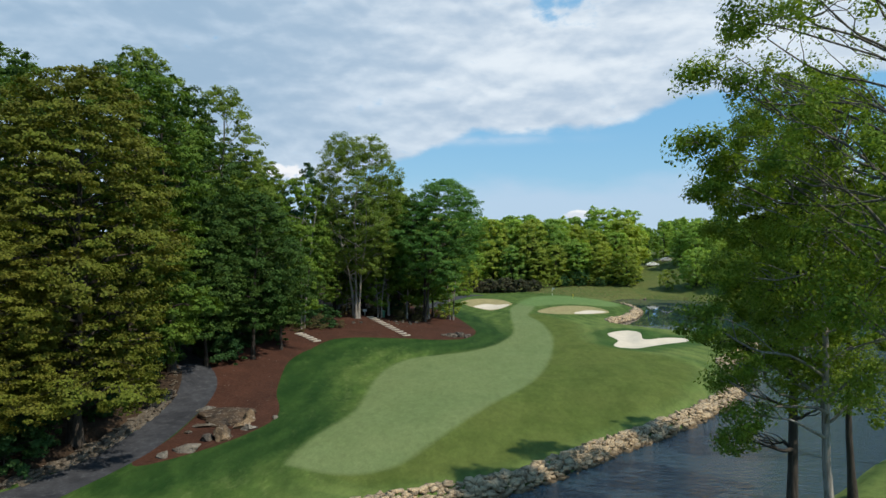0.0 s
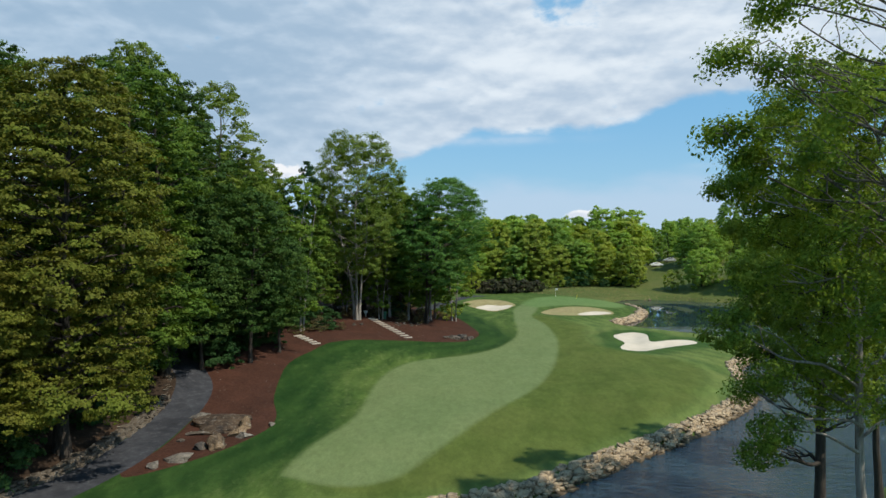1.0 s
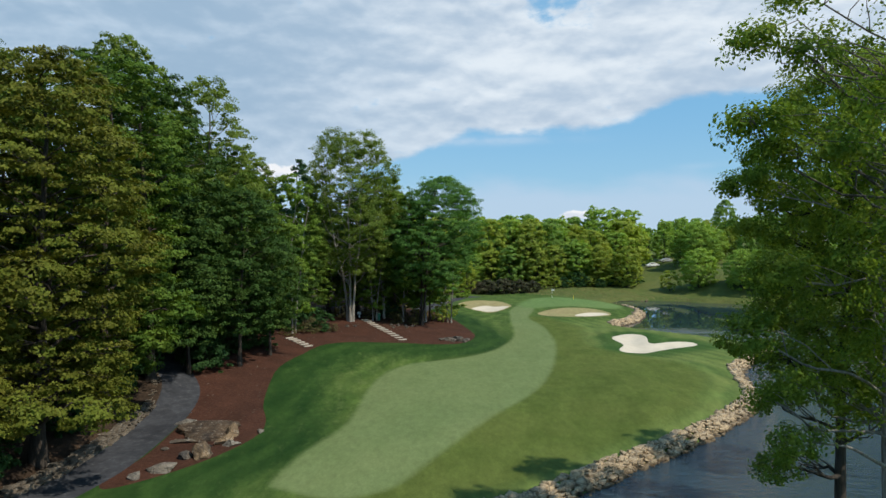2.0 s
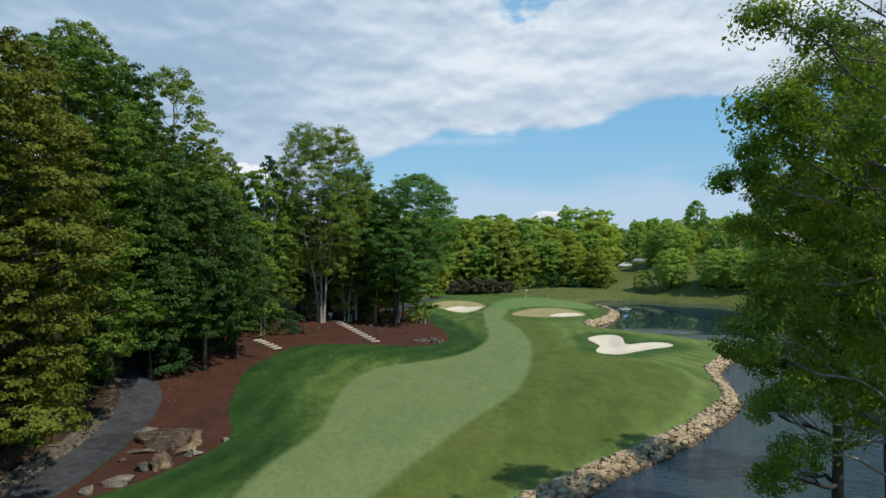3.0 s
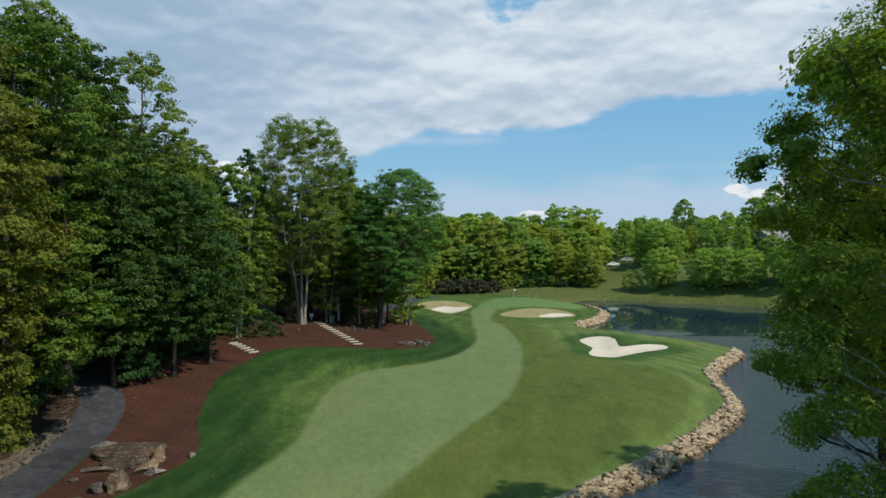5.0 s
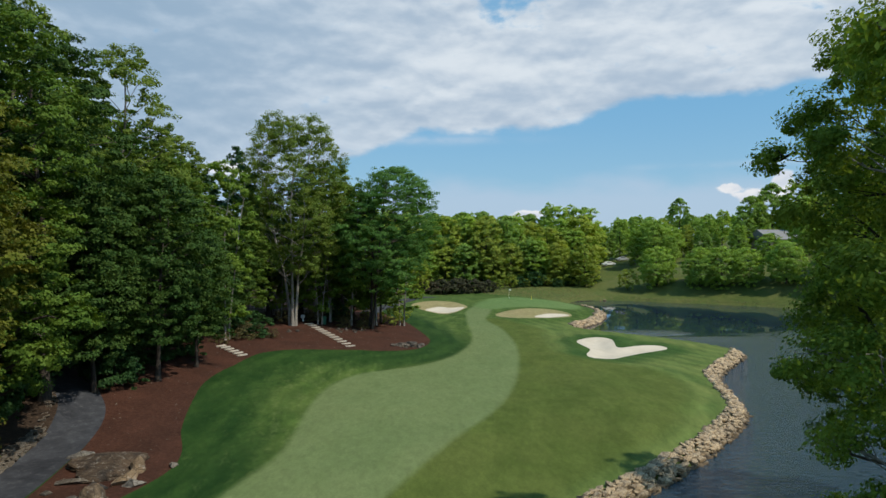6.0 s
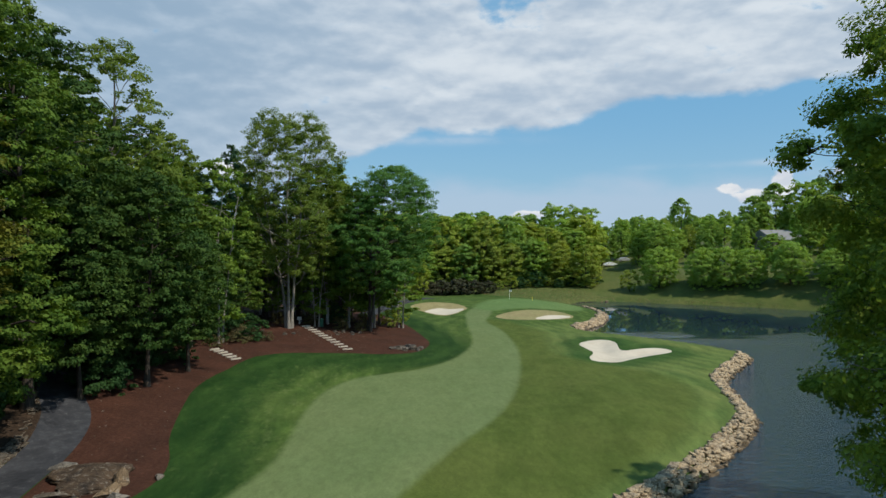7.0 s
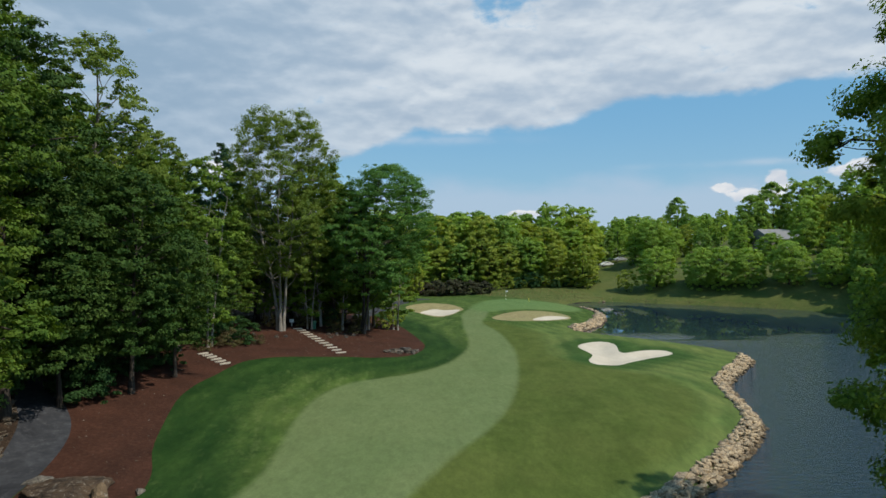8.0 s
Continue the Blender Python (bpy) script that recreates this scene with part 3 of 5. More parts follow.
def mesh_of(name, verts, faces, material=None, flat=False, mats=None, slots=None):
    """A mesh from arrays: verts n x 3, faces m x k or a list of tuples."""
    me = bpy.data.meshes.new(name)
    verts = np.asarray(verts, np.float32)
    if isinstance(faces, np.ndarray):
        k = faces.shape[1]
        me.vertices.add(len(verts))
        me.vertices.foreach_set("co", verts.ravel())
        me.loops.add(faces.size)
        me.loops.foreach_set("vertex_index", faces.astype(np.int32).ravel())
        me.polygons.add(len(faces))
        me.polygons.foreach_set("loop_start", np.arange(len(faces), dtype=np.int32) * k)
        me.polygons.foreach_set("loop_total", np.full(len(faces), k, np.int32))
        me.update(calc_edges=True)
        me.validate()
    else:
        me.from_pydata(verts.tolist(), [], faces)
        me.update()
    for mt in (mats or [material]):
        if mt:
            me.materials.append(mt)
    if slots is not None:
        me.polygons.foreach_set("material_index", np.asarray(slots, np.int32))
    if not flat:
        me.polygons.foreach_set("use_smooth", np.ones(len(me.polygons), bool))
    return me


def part(name, bm, material, parent, label=""):
    """Links a bmesh or a mesh as one object under a thing or a part."""
    if isinstance(bm, bmesh.types.BMesh):
        me = bpy.data.meshes.new(name)
        bm.to_mesh(me)
        bm.free()
        me.materials.append(material)
    else:
        me = bm
    ob = new(name, me)
    ob.parent = parent
    if label:
        ob["label"] = label
    return ob


def thing(name, x, y, z, label, category, group="", kind="", turn=0.0):
    ob = new(name)
    ob.matrix_basis = pose(x, y, z, 0, 0, turn)
    ob.empty_display_size = 0.3
    return tagged(ob, label, category, group, kind)


# ---------------------------------------------------------------- ground: one sheet cut into its surfaces
def axis(core0, core1, step, lo, hi, grow=1.22):
    a = list(np.arange(core0, core1 + 1e-6, step))
    s = step
    while a[-1] < hi:
        s *= grow
        a.append(a[-1] + s)
    s = step
    while a[0] > lo:
        s *= grow
        a.insert(0, a[0] - s)
    return np.array(a)


GX = axis(-44, 50, 0.85, -3200, 3200)
GY = axis(36, 182, 0.85, -3000, 4200)
gx, gy = np.meshgrid(GX, GY)
gx, gy = gx.ravel(), gy.ravel()
gz = height(gx, gy)
nx, ny = len(GX), len(GY)
cell = (np.arange(ny - 1)[:, None] * nx + np.arange(nx - 1)[None]).ravel()
tris = np.concatenate([np.stack([cell, cell + 1, cell + nx + 1], 1), np.stack([cell, cell + nx + 1, cell + nx], 1)])
path_sd = np.maximum(1.65 - line_distance(PATH_LINE, gx, gy), signed(BACK_PATH, gx, gy))
ZONES = [
    ("lake_bed", signed(LAKE, gx, gy) - 0.2, LAKEBED, "dark muddy lake bed under the water"),
    ("sand_trap", signed(BUNKER_BIG, gx, gy), SAND, "raked white sand of a kidney-shaped greenside bunker"),
    ("sand_trap", signed(SAND_LEFT, gx, gy), SAND, "white sand patch in the bunker below a mound"),
    ("sand_trap", signed(SAND_RIGHT, gx, gy), SAND, "white sand patch in the bunker before the green"),
    ("bunker_lip", signed(LIP_LEFT, gx, gy), FESCUE, "tan dry fescue grass face round a bunker"),
    ("bunker_lip", signed(LIP_RIGHT, gx, gy), FESCUE, "tan dry fescue grass face of the greenside bunker"),
    ("cart_path", path_sd, ASPHALT, "worn grey asphalt cart path winding into the trees"),
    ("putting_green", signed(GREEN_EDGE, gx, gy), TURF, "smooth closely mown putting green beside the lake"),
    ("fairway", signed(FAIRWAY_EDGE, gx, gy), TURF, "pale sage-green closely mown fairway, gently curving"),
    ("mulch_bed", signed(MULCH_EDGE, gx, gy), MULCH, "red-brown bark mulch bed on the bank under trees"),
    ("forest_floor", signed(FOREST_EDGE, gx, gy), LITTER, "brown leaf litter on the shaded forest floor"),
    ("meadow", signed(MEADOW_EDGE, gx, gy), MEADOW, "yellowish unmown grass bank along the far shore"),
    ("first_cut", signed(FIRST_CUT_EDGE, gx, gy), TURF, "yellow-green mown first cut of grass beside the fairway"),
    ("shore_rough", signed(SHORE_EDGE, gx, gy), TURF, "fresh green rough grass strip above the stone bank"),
]
P0 = np.stack([gx, gy, gz], 1)
rest_tri, rest_poly = tris, []          # rest_poly: lists of (x, y, z, zone distances)
SD = np.stack([z[1] for z in ZONES], 1)


def clip(poly, k, keep):
    out = []
    for a, b_ in zip(poly, poly[1:] + poly[:1]):
        da, db = a[3 + k] * keep, b_[3 + k] * keep
        if da >= 0:
            out.append(a)
        if (da >= 0) != (db >= 0):
            t = da / (da - db)
            out.append(tuple(p + (q - p) * t for p, q in zip(a, b_)))
    return out


def zone_mesh(name, tri, polys, material):
    used, inv = np.unique(tri, return_inverse=True)
    verts = [tuple(v) for v in P0[used]]
    faces = [tuple(f) for f in inv.reshape(-1, 3).tolist()]
    known = {(round(v[0], 3), round(v[1], 3)): i for i, v in enumerate(verts)}
    extra = {attr: list(SD[used, col_]) for attr, col_ in LINES.items()}
    for poly in polys:
        f = []
        for v in poly:
            key = (round(v[0], 3), round(v[1], 3))
            if key not in known:
                known[key] = len(verts)
                verts.append(v[:3])
                for attr, col_ in LINES.items():
                    extra[attr].append(v[3 + col_])
            i = known[key]
            if i not in f:
                f.append(i)
        if len(f) > 2:
            faces.append(tuple(f))
    me = mesh_of(name, verts, faces, material)
    if material is TURF:
        for attr, col_ in LINES.items():
            me.attributes.new(attr, "FLOAT", "POINT").data.foreach_set("value", np.array(extra[attr], np.float32))
    return me


LINES = {"trap": 1, "bed": 9, "green": 7, "fair": 8, "cut": 12, "shore": 13}      # columns of the zone distances
for k, (name, sd, material, label) in enumerate(ZONES):
    s3 = sd[rest_tri]
    full, none = (s3 >= 0).all(1), (s3 < 0).all(1)
    mixed = rest_tri[~full & ~none]
    polys_in, polys_out = [], []
    todo = [[tuple(P0[i]) + tuple(SD[i]) for i in tri] for tri in mixed] + rest_poly
    for poly in todo:
        a = clip(poly, k, 1)
        if len(a) > 2:
            polys_in.append(a)
        b_ = clip(poly, k, -1)
        if len(b_) > 2:
            polys_out.append(b_)
    tagged(new(name, zone_mesh(name, rest_tri[full], polys_in, material)), label, name.replace("_", " "), kind="structure")
    rest_tri, rest_poly = rest_tri[none], polys_out
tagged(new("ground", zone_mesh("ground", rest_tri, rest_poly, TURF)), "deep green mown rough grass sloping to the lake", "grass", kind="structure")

lv = [(x, y, 0.0) for y in np.linspace(-62, 200, 60) for x in np.linspace(-24, 100, 30)]
lf = np.array([(j * 30 + i, j * 30 + i + 1, (j + 1) * 30 + i + 1, (j + 1) * 30 + i) for j in range(59) for i in range(29)])
tagged(new("water", mesh_of("water", lv, lf, WATER)), "calm slate-blue lake water with faint ripples", "lake", kind="structure")

# ---------------------------------------------------------------- trees
def tubes(paths, sides=7):
    """Tapered tubes along paths of (x, y, z, radius)."""
    V, Fc, base = [], [], 0
    ang = np.arange(sides) * 2 * np.pi / sides
    for p in paths:
        p = np.asarray(p, float)
        t = np.gradient(p[:, :3], axis=0)
        t /= np.linalg.norm(t, axis=1)[:, None] + 1e-9
        ref = np.where(np.abs(t[:, 2:3]) > 0.9, np.array([[1.0, 0, 0]]), np.array([[0, 0, 1.0]]))
        u = np.cross(t, ref)
        u /= np.linalg.norm(u, axis=1)[:, None] + 1e-9
        w = np.cross(t, u)
        ring = p[:, None, :3] + p[:, None, 3:4] * (np.cos(ang)[None, :, None] * u[:, None] + np.sin(ang)[None, :, None] * w[:, None])
        V.append(ring.reshape(-1, 3))
        n = len(p)
        i, j = np.meshgrid(np.arange(n - 1), np.arange(sides), indexing="ij")
        a = base + i * sides + j
        b_ = base + i * sides + (j + 1) % sides
        Fc.append(np.stack([a, b_, b_ + sides, a + sides], -1).reshape(-1, 4))
        base += n * sides
    return np.concatenate(V), np.concatenate(Fc)


def limb(rng, start, end, r0, r1, n=5, sag=0.1, bend=0.035):
    t = np.linspace(0, 1, n)[:, None]
    start, end = np.asarray(start, float), np.asarray(end, float)
    L = np.linalg.norm(end - start)
    p = start + (end - start) * t
    p[:, 2] += np.sin(t[:, 0] * np.pi) * L * sag
    for k in (1, 2, 3):                              # slow bends, both ends held
        p += np.sin(k * np.pi * t) * rng.normal(0, 1.1 * bend * L / k, (1, 3))
    return np.concatenate([p, r0 + (r1 - r0) * t], 1)


PROFILE = {
    "round": lambda h: np.sqrt(np.clip(1 - (2 * h - 0.95) ** 2 / 1.05, 0.02, 1)),
    "oval": lambda h: np.clip(np.sin(np.pi * (0.13 + 0.77 * h)) ** 0.6, 0.05, 1),
    "dome": lambda h: np.clip((1 - h ** 2.4) ** 0.55 * (0.55 + 0.6 * h), 0.05, 1),
    "spire": lambda h: np.clip(np.sin(np.pi * (0.2 + 0.78 * h)) ** 0.9, 0.05, 1),
}


def leaves(rng, centres, radii, per, size, flat=0.55, up=0.5, droop=0.0, blade=4, face=None):
    """Small folded leaf blades in clumps: vertices and faces. face: the way each clump looks out of the crown."""
    n = len(centres) * per
    c = np.repeat(centres, per, axis=0)
    r = np.repeat(radii, per)[:, None]
    d = rng.normal(0, 1, (n, 3))
    d /= np.linalg.norm(d, axis=1)[:, None]
    d *= rng.random((n, 1)) ** 0.45
    out = d.copy()
    d[:, 2] *= flat
    p = c + d * r
    p[:, 2] -= droop * (d[:, 0] ** 2 + d[:, 1] ** 2) * r[:, 0]
    nrm = rng.normal(0, 0.42, (n, 3)) + out * 0.35
    if face is not None:
        nrm += np.repeat(face, per, axis=0) * 0.75
    nrm[:, 2] += up
    nrm /= np.linalg.norm(nrm, axis=1)[:, None]
    a = np.cross(nrm, rng.normal(0, 1, (n, 3)))
    a /= np.linalg.norm(a, axis=1)[:, None]
    b_ = np.cross(nrm, a)
    s = size * rng.uniform(0.55, 1.3, (n, 1))
    fold = nrm * s * rng.uniform(-0.25, 0.3, (n, 1))
    if blade == 3:
        V = np.stack([p - a * s * 0.9, p + a * s * 0.7 - b_ * s * 0.75, p + a * s * 0.7 + b_ * s * 0.75 + fold], 1).reshape(-1, 3)
        return V, np.arange(n * 3).reshape(-1, 3)
    V = np.stack([p - a * s, p - b_ * s * 0.55 + fold, p + a * s, p + b_ * s * 0.55 + fold], 1).reshape(-1, 3)
    return V, np.arange(n * 4).reshape(-1, 4)


def make_tree(name, seed, H, R, bole=0.3, shape="oval", clumps=260, per=60, size=0.2, bark_m=None, leaf_m=None, trunk_r=0.3,
              lobes=24, lobe_r=0.3, squash=0.7, stems=1, flat=0.55, clump_r=0.10, rise=0.25, droop=0.0, lean=(0, 0), fill=0.42, ragged=0.12, gap=0.0, bend=0.05,
              label="", category="tree", group="", split=False, blade=3, extra=()):
    """A tree at the origin: a trunk, limbs that each carry a lobe of the crown, twigs, and sprays of leaves over every lobe."""
    rng = np.random.default_rng(seed)
    root = thing(name, 0, 0, 0, label, category, group)
    prof = PROFILE[shape]
    h0 = bole * H
    trunk_paths, limb_sets, axes = [], [], []
    for s in range(stems):
        a = 2 * np.pi * s / stems + rng.uniform(0, 6)
        spread = 0.0 if stems == 1 else 0.16 * R
        z = np.linspace(-0.4, 0.88 * H, 12)
        t = np.clip(z / H, 0, 1)
        px = lean[0] * t + np.cos(a) * (0.32 * (stems > 1) + spread * 3.2 * t ** 1.4) + np.cumsum(rng.normal(0, 0.011 * H, 12)) * t
        py = lean[1] * t + np.sin(a) * (0.32 * (stems > 1) + spread * 3.2 * t ** 1.4) + np.cumsum(rng.normal(0, 0.011 * H, 12)) * t
        r = trunk_r * (1 - 0.9 * t ** 0.8) * (1.0 if stems == 1 else 0.75)
        r[0] *= 1.5
        r[1] *= 1.08
        trunk_paths.append(np.stack([px, py, z, r], 1))
        axes.append((z, px, py, r))
    # lobes of the crown: centre and radius
    hh = np.linspace(0.02, 0.99, 60)
    share = np.cumsum(prof(hh) + 0.12)
    balls = []
    for i in range(lobes):
        h = float(np.interp((i + rng.uniform(0.2, 0.8)) / lobes * share[-1], share, hh))
        a = i * 2.39996 + rng.uniform(-0.35, 0.35)
        rl = lobe_r * R * rng.uniform(0.7, 1.25)
        lob = 1 + ragged * math.sin(3 * a + 9 * h + seed) + 0.6 * ragged * math.sin(5 * a - 14 * h + 2 * seed)
        reach = max(0.0, R * float(prof(np.array([h]))[0]) * lob * rng.uniform(0.86, 1.04) - 0.75 * rl)
        balls.append((lean[0] * h + math.cos(a) * reach, lean[1] * h + math.sin(a) * reach, h0 + (H - h0) * h - 0.45 * rl * squash, rl))
    made = len(balls)
    balls += [(ex, ey, ez, er) for ex, ey, ez, er, count in extra]
    counts = [max(4, int(clumps * (1 - fill) * b_[3] ** 2 / sum(q[3] ** 2 for q in balls[:made]))) for b_ in balls[:made]] + [e[4] for e in extra]
    centres, faces_, radii = [], [], []
    for i, ((cx, cy, cz, rl), n) in enumerate(zip(balls, counts)):
        z, px, py, r = axes[i % stems]
        hs = float(np.clip(cz - rise * math.hypot(cx, cy) - rng.uniform(0, 0.05) * H, 0.5 * h0 + 0.6, 0.9 * H))
        q = np.array([np.interp(hs, z, px), np.interp(hs, z, py), hs])
        rr = float(np.interp(hs, z, r))
        mid = np.array([cx, cy, cz])
        lp = limb(rng, q, mid, rr * 0.5, 0.03, 9 if split else 7, 0.08, bend)
        paths = [lp]
        for k in range(5):
            d = rng.normal(0, 1, 3)
            d[2] = abs(d[2]) * 0.5
            j = int(rng.integers(3, len(lp)))
            paths.append(limb(rng, lp[j, :3], mid + d / np.linalg.norm(d) * rl * np.array([1, 1, squash]) * 0.95, rr * 0.12 + 0.010, 0.010, 5, 0.05, 0.6 * bend))
        limb_sets.append(paths)
        d = rng.normal(0, 1, (4 * n, 3))
        d /= np.linalg.norm(d, axis=1)[:, None]
        outw = np.array([cx - np.interp(cz, z, px), cy - np.interp(cz, z, py), 0.0])
        L = np.linalg.norm(outw)
        outw = outw / L if L > 0.3 else np.zeros(3)
        d = d[(d @ outw + 0.8 * d[:, 2] + rng.normal(0, 0.3, 4 * n)) > -0.25][:n]
        if gap > 0:
            keep = np.array([noise.noise(Vector((mid + v * rl).tolist()) * (1.1 / rl) + Vector((seed * 1.7, 0, 0))) for v in d]) > -0.45 + gap
            d = d[keep]
        shell = 0.62 + 0.50 * rng.random((len(d), 1)) ** 1.2
        centres.append(mid + d * shell * rl * np.array([1, 1, squash if i < made else 0.65]))
        faces_.append(d)
        radii.append((clump_r * R if i < made else min(clump_r * R, 0.85 * rl)) * rng.uniform(0.55, 1.3, len(d)) * np.where(shell[:, 0] > 1.02, 0.6, 1.0))
    m = int(clumps * fill)
    h, a = rng.random(m) ** 0.9, rng.uniform(0, 2 * np.pi, m)
    rad = R * prof(h) * (1 + ragged * np.sin(3 * a + 9 * h + seed) + 0.6 * ragged * np.sin(5 * a - 14 * h + 2 * seed)) * (0.3 + 0.66 * rng.random(m) ** 0.5)
    centres.append(np.stack([lean[0] * h + np.cos(a) * rad, lean[1] * h + np.sin(a) * rad, h0 + (H - h0) * h * 0.97], 1))
    faces_.append(np.stack([np.cos(a), np.sin(a), h], 1) * 0.6)
    radii.append(clump_r * R * rng.uniform(0.6, 1.3, m))
    centres, faces_, radii = np.concatenate(centres), np.concatenate(faces_), np.concatenate(radii)
    V, Fq = leaves(rng, centres, radii, per, size, flat, 0.35, droop, blade, faces_)
    tv, tf = tubes(trunk_paths, 9)
    if split:
        part("trunk", mesh_of("trunk", tv, tf, bark_m), None, root)
        for paths in limb_sets:
            bv, bf = tubes(paths, 5)
            part("limb", mesh_of("limb", bv, bf, bark_m), None, root)
    else:
        lv_, lf_ = tubes([paths[0] for paths in limb_sets], 4)
        tv, tf = tubes(trunk_paths, 8)
        part("trunk", mesh_of("trunk", np.concatenate([tv, lv_]), np.concatenate([tf, lf_ + len(tv)]), bark_m), None, root)
    part("crown", mesh_of("crown", V, Fq, leaf_m), None, root)
    return root


def plant(ob, x, y, turn=0.0, scale=1.0, tall=1.0, label="", sink=0.15):
    m = pose(x, y, ground_z(x, y) - sink, 0, 0, turn) @ Matrix.Diagonal((scale, scale, scale * tall, 1))
    c = copy_thing(ob, m)
    if label:
        c["label"] = label
    return c


def settle(ob, x, y, turn=0.0, scale=1.0, tall=1.0):
    ob.matrix_basis = pose(x, y, ground_z(x, y) - 0.15, 0, 0, turn) @ Matrix.Diagonal((scale, scale, scale * tall, 1))
    return ob


# near shore, beside the flight line
near_a = make_tree("shore_tree", 11, 25.5, 3.8, 0.34, "oval", 680, 112, 0.086, BARK_DARK, LEAF_NEAR, 0.33, 30, 0.38, 0.7, clump_r=0.17, flat=0.7, rise=0.3, ragged=0.18, gap=0.14, bend=0.09, fill=0.45, split=True, blade=4,
                   extra=((-3.4, -1.5, 5.8, 1.1, 18), (-1.2, 1.6, 5.0, 0.9, 9), (-4.1, 0.6, 10.7, 1.0, 10), (-2.6, 0.4, 10.4, 1.1, 12), (-3.0, -0.4, 8.6, 0.9, 11), (1.4, -0.8, 7.6, 0.8, 8), (-2.4, 1.5, 13.0, 1.2, 20), (-1.0, 2.6, 12.0, 1.3, 18), (-4.2, 1.5, 18.9, 1.0, 11), (-3.2, 1.0, 20.4, 1.1, 12), (-3.3, 1.2, 16.8, 1.0, 11)),
                   label="tall slender dark-trunked tree with glossy leaves at the water's edge", group="shore trees")
settle(near_a, 19.4, 38.4)
near_b = make_tree("shore_tree", 12, 32, 7.4, 0.42, "oval", 430, 94, 0.09, BARK_GREY, LEAF_NEAR, 0.34, 34, 0.26, 0.7, clump_r=0.12, flat=0.75, rise=0.45, gap=0.16, bend=0.10, fill=0.22, lean=(-1.0, 0), split=True, blade=4,
                   extra=((-9.6, -1.0, 22.0, 0.8, 10), (-7.8, -0.6, 21.6, 0.9, 12), (-9.8, -1.6, 19.2, 0.9, 15), (-8.4, -1.2, 18.2, 1.0, 18), (-6.6, -0.8, 18.6, 1.0, 16), (-7.2, 0.6, 24.5, 1.1, 18), (-6.8, -0.6, 27.0, 1.1, 18), (-4.0, -1.0, 13.0, 1.2, 22), (0.5, -3.0, 14.0, 1.3, 22)),
                   label="tall open-crowned tree with sinuous grey boughs on the bank", group="shore trees")
settle(near_b, 21.0, 28.2)
near_d = make_tree("shore_tree", 14, 23, 4.0, 0.36, "oval", 440, 104, 0.086, BARK_PALE, LEAF_NEAR, 0.27, 24, 0.40, 0.7, clump_r=0.19, flat=0.7, rise=0.3, ragged=0.18, gap=0.14, bend=0.09, fill=0.45, split=True, blade=4,
                   extra=((-6.6, -2.2, 12.2, 1.2, 24), (-5.0, 0.2, 9.2, 0.9, 10), (-5.2, -2.0, 10.4, 1.0, 12), (-3.2, -0.4, 9.8, 1.1, 14), (-5.4, -1.6, 14.6, 1.3, 28), (-4.3, -1.0, 7.8, 0.9, 12), (-4.8, 1.2, 18.4, 1.1, 20), (-3.8, 0.0, 20.6, 1.1, 14)),
                   label="pale-barked tree with low spreading boughs over the water", group="shore trees")
settle(near_d, 19.5, 33.7)
near_c = make_tree("shore_tree", 13, 27, 3.6, 0.34, "oval", 330, 64, 0.13, BARK_DARK, LEAF_NEAR, 0.24, 18, 0.36, 0.6, clump_r=0.17, split=True, lean=(-1.2, 0),
                   label="slim dark-trunked tree on the grassy bank", group="shore trees")
settle(near_c, 25.6, 44.4)
plant(near_c, 34.5, 53.0, 60, 1.0, 1.0, "slim leafy tree on the grassy bank")

# olive oak and its neighbours along the cart path
oak = make_tree("oak_tree", 21, 27.5, 9.0, 0.15, "dome", 1450, 62, 0.125, BARK_DARK, LEAF_OLIVE, 0.45, 54, 0.32, 0.5, flat=0.32, clump_r=0.085, rise=0.25, droop=0.25, fill=0.35, ragged=0.06, split=True,
                extra=((3.4, -5.6, 5.2, 2.0, 30), (-1.5, -6.4, 6.4, 2.2, 34), (5.4, -3.2, 4.4, 1.8, 24), (0.8, -5.0, 9.5, 2.2, 34), (3.0, -4.6, 12.5, 2.2, 34)),
                label="broad olive-brown oak in spring leaf with layered boughs", group="woodland trees")
settle(oak, -27.0, 47.5, 0, 1.1, 0.92)
plant(oak, -29.5, 38.5, 110, 0.72, 0.9, "smaller olive-green oak beside the cart path")

big_green = make_tree("woodland_tree", 31, 30, 7.0, 0.13, "oval", 840, 52, 0.16, BARK_DARK, LEAF_GREEN, 0.42, 36, 0.37, 0.7, clump_r=0.105, flat=0.42, extra=((6.8, -0.5, 8.5, 1.4, 26), (5.8, -2.4, 6.6, 1.2, 18)),
                      label="tall full-leaved green deciduous tree in the wood", group="woodland trees")
settle(big_green, -28.5, 58, 0, 1.0, 0.97)
deep = make_tree("woodland_tree", 32, 30, 6.6, 0.13, "oval", 800, 52, 0.16, BARK_DARK, LEAF_DEEP, 0.4, 34, 0.37, 0.7, clump_r=0.105, flat=0.45, ragged=0.14,
                 label="tall deep-green deciduous tree at the wood's edge", group="woodland trees")
settle(deep, -28.9, 66.5, 0, 1.03, 0.95)
mid_green = make_tree("woodland_tree", 33, 22, 5.6, 0.2, "dome", 560, 52, 0.155, BARK_GREY, LEAF_GREEN, 0.3, 30, 0.38, 0.55, clump_r=0.115, flat=0.36, droop=0.15,
                      label="middling green tree with spreading boughs", group="woodland trees")
settle(mid_green, -28.0, 88.5, 20, 0.95)
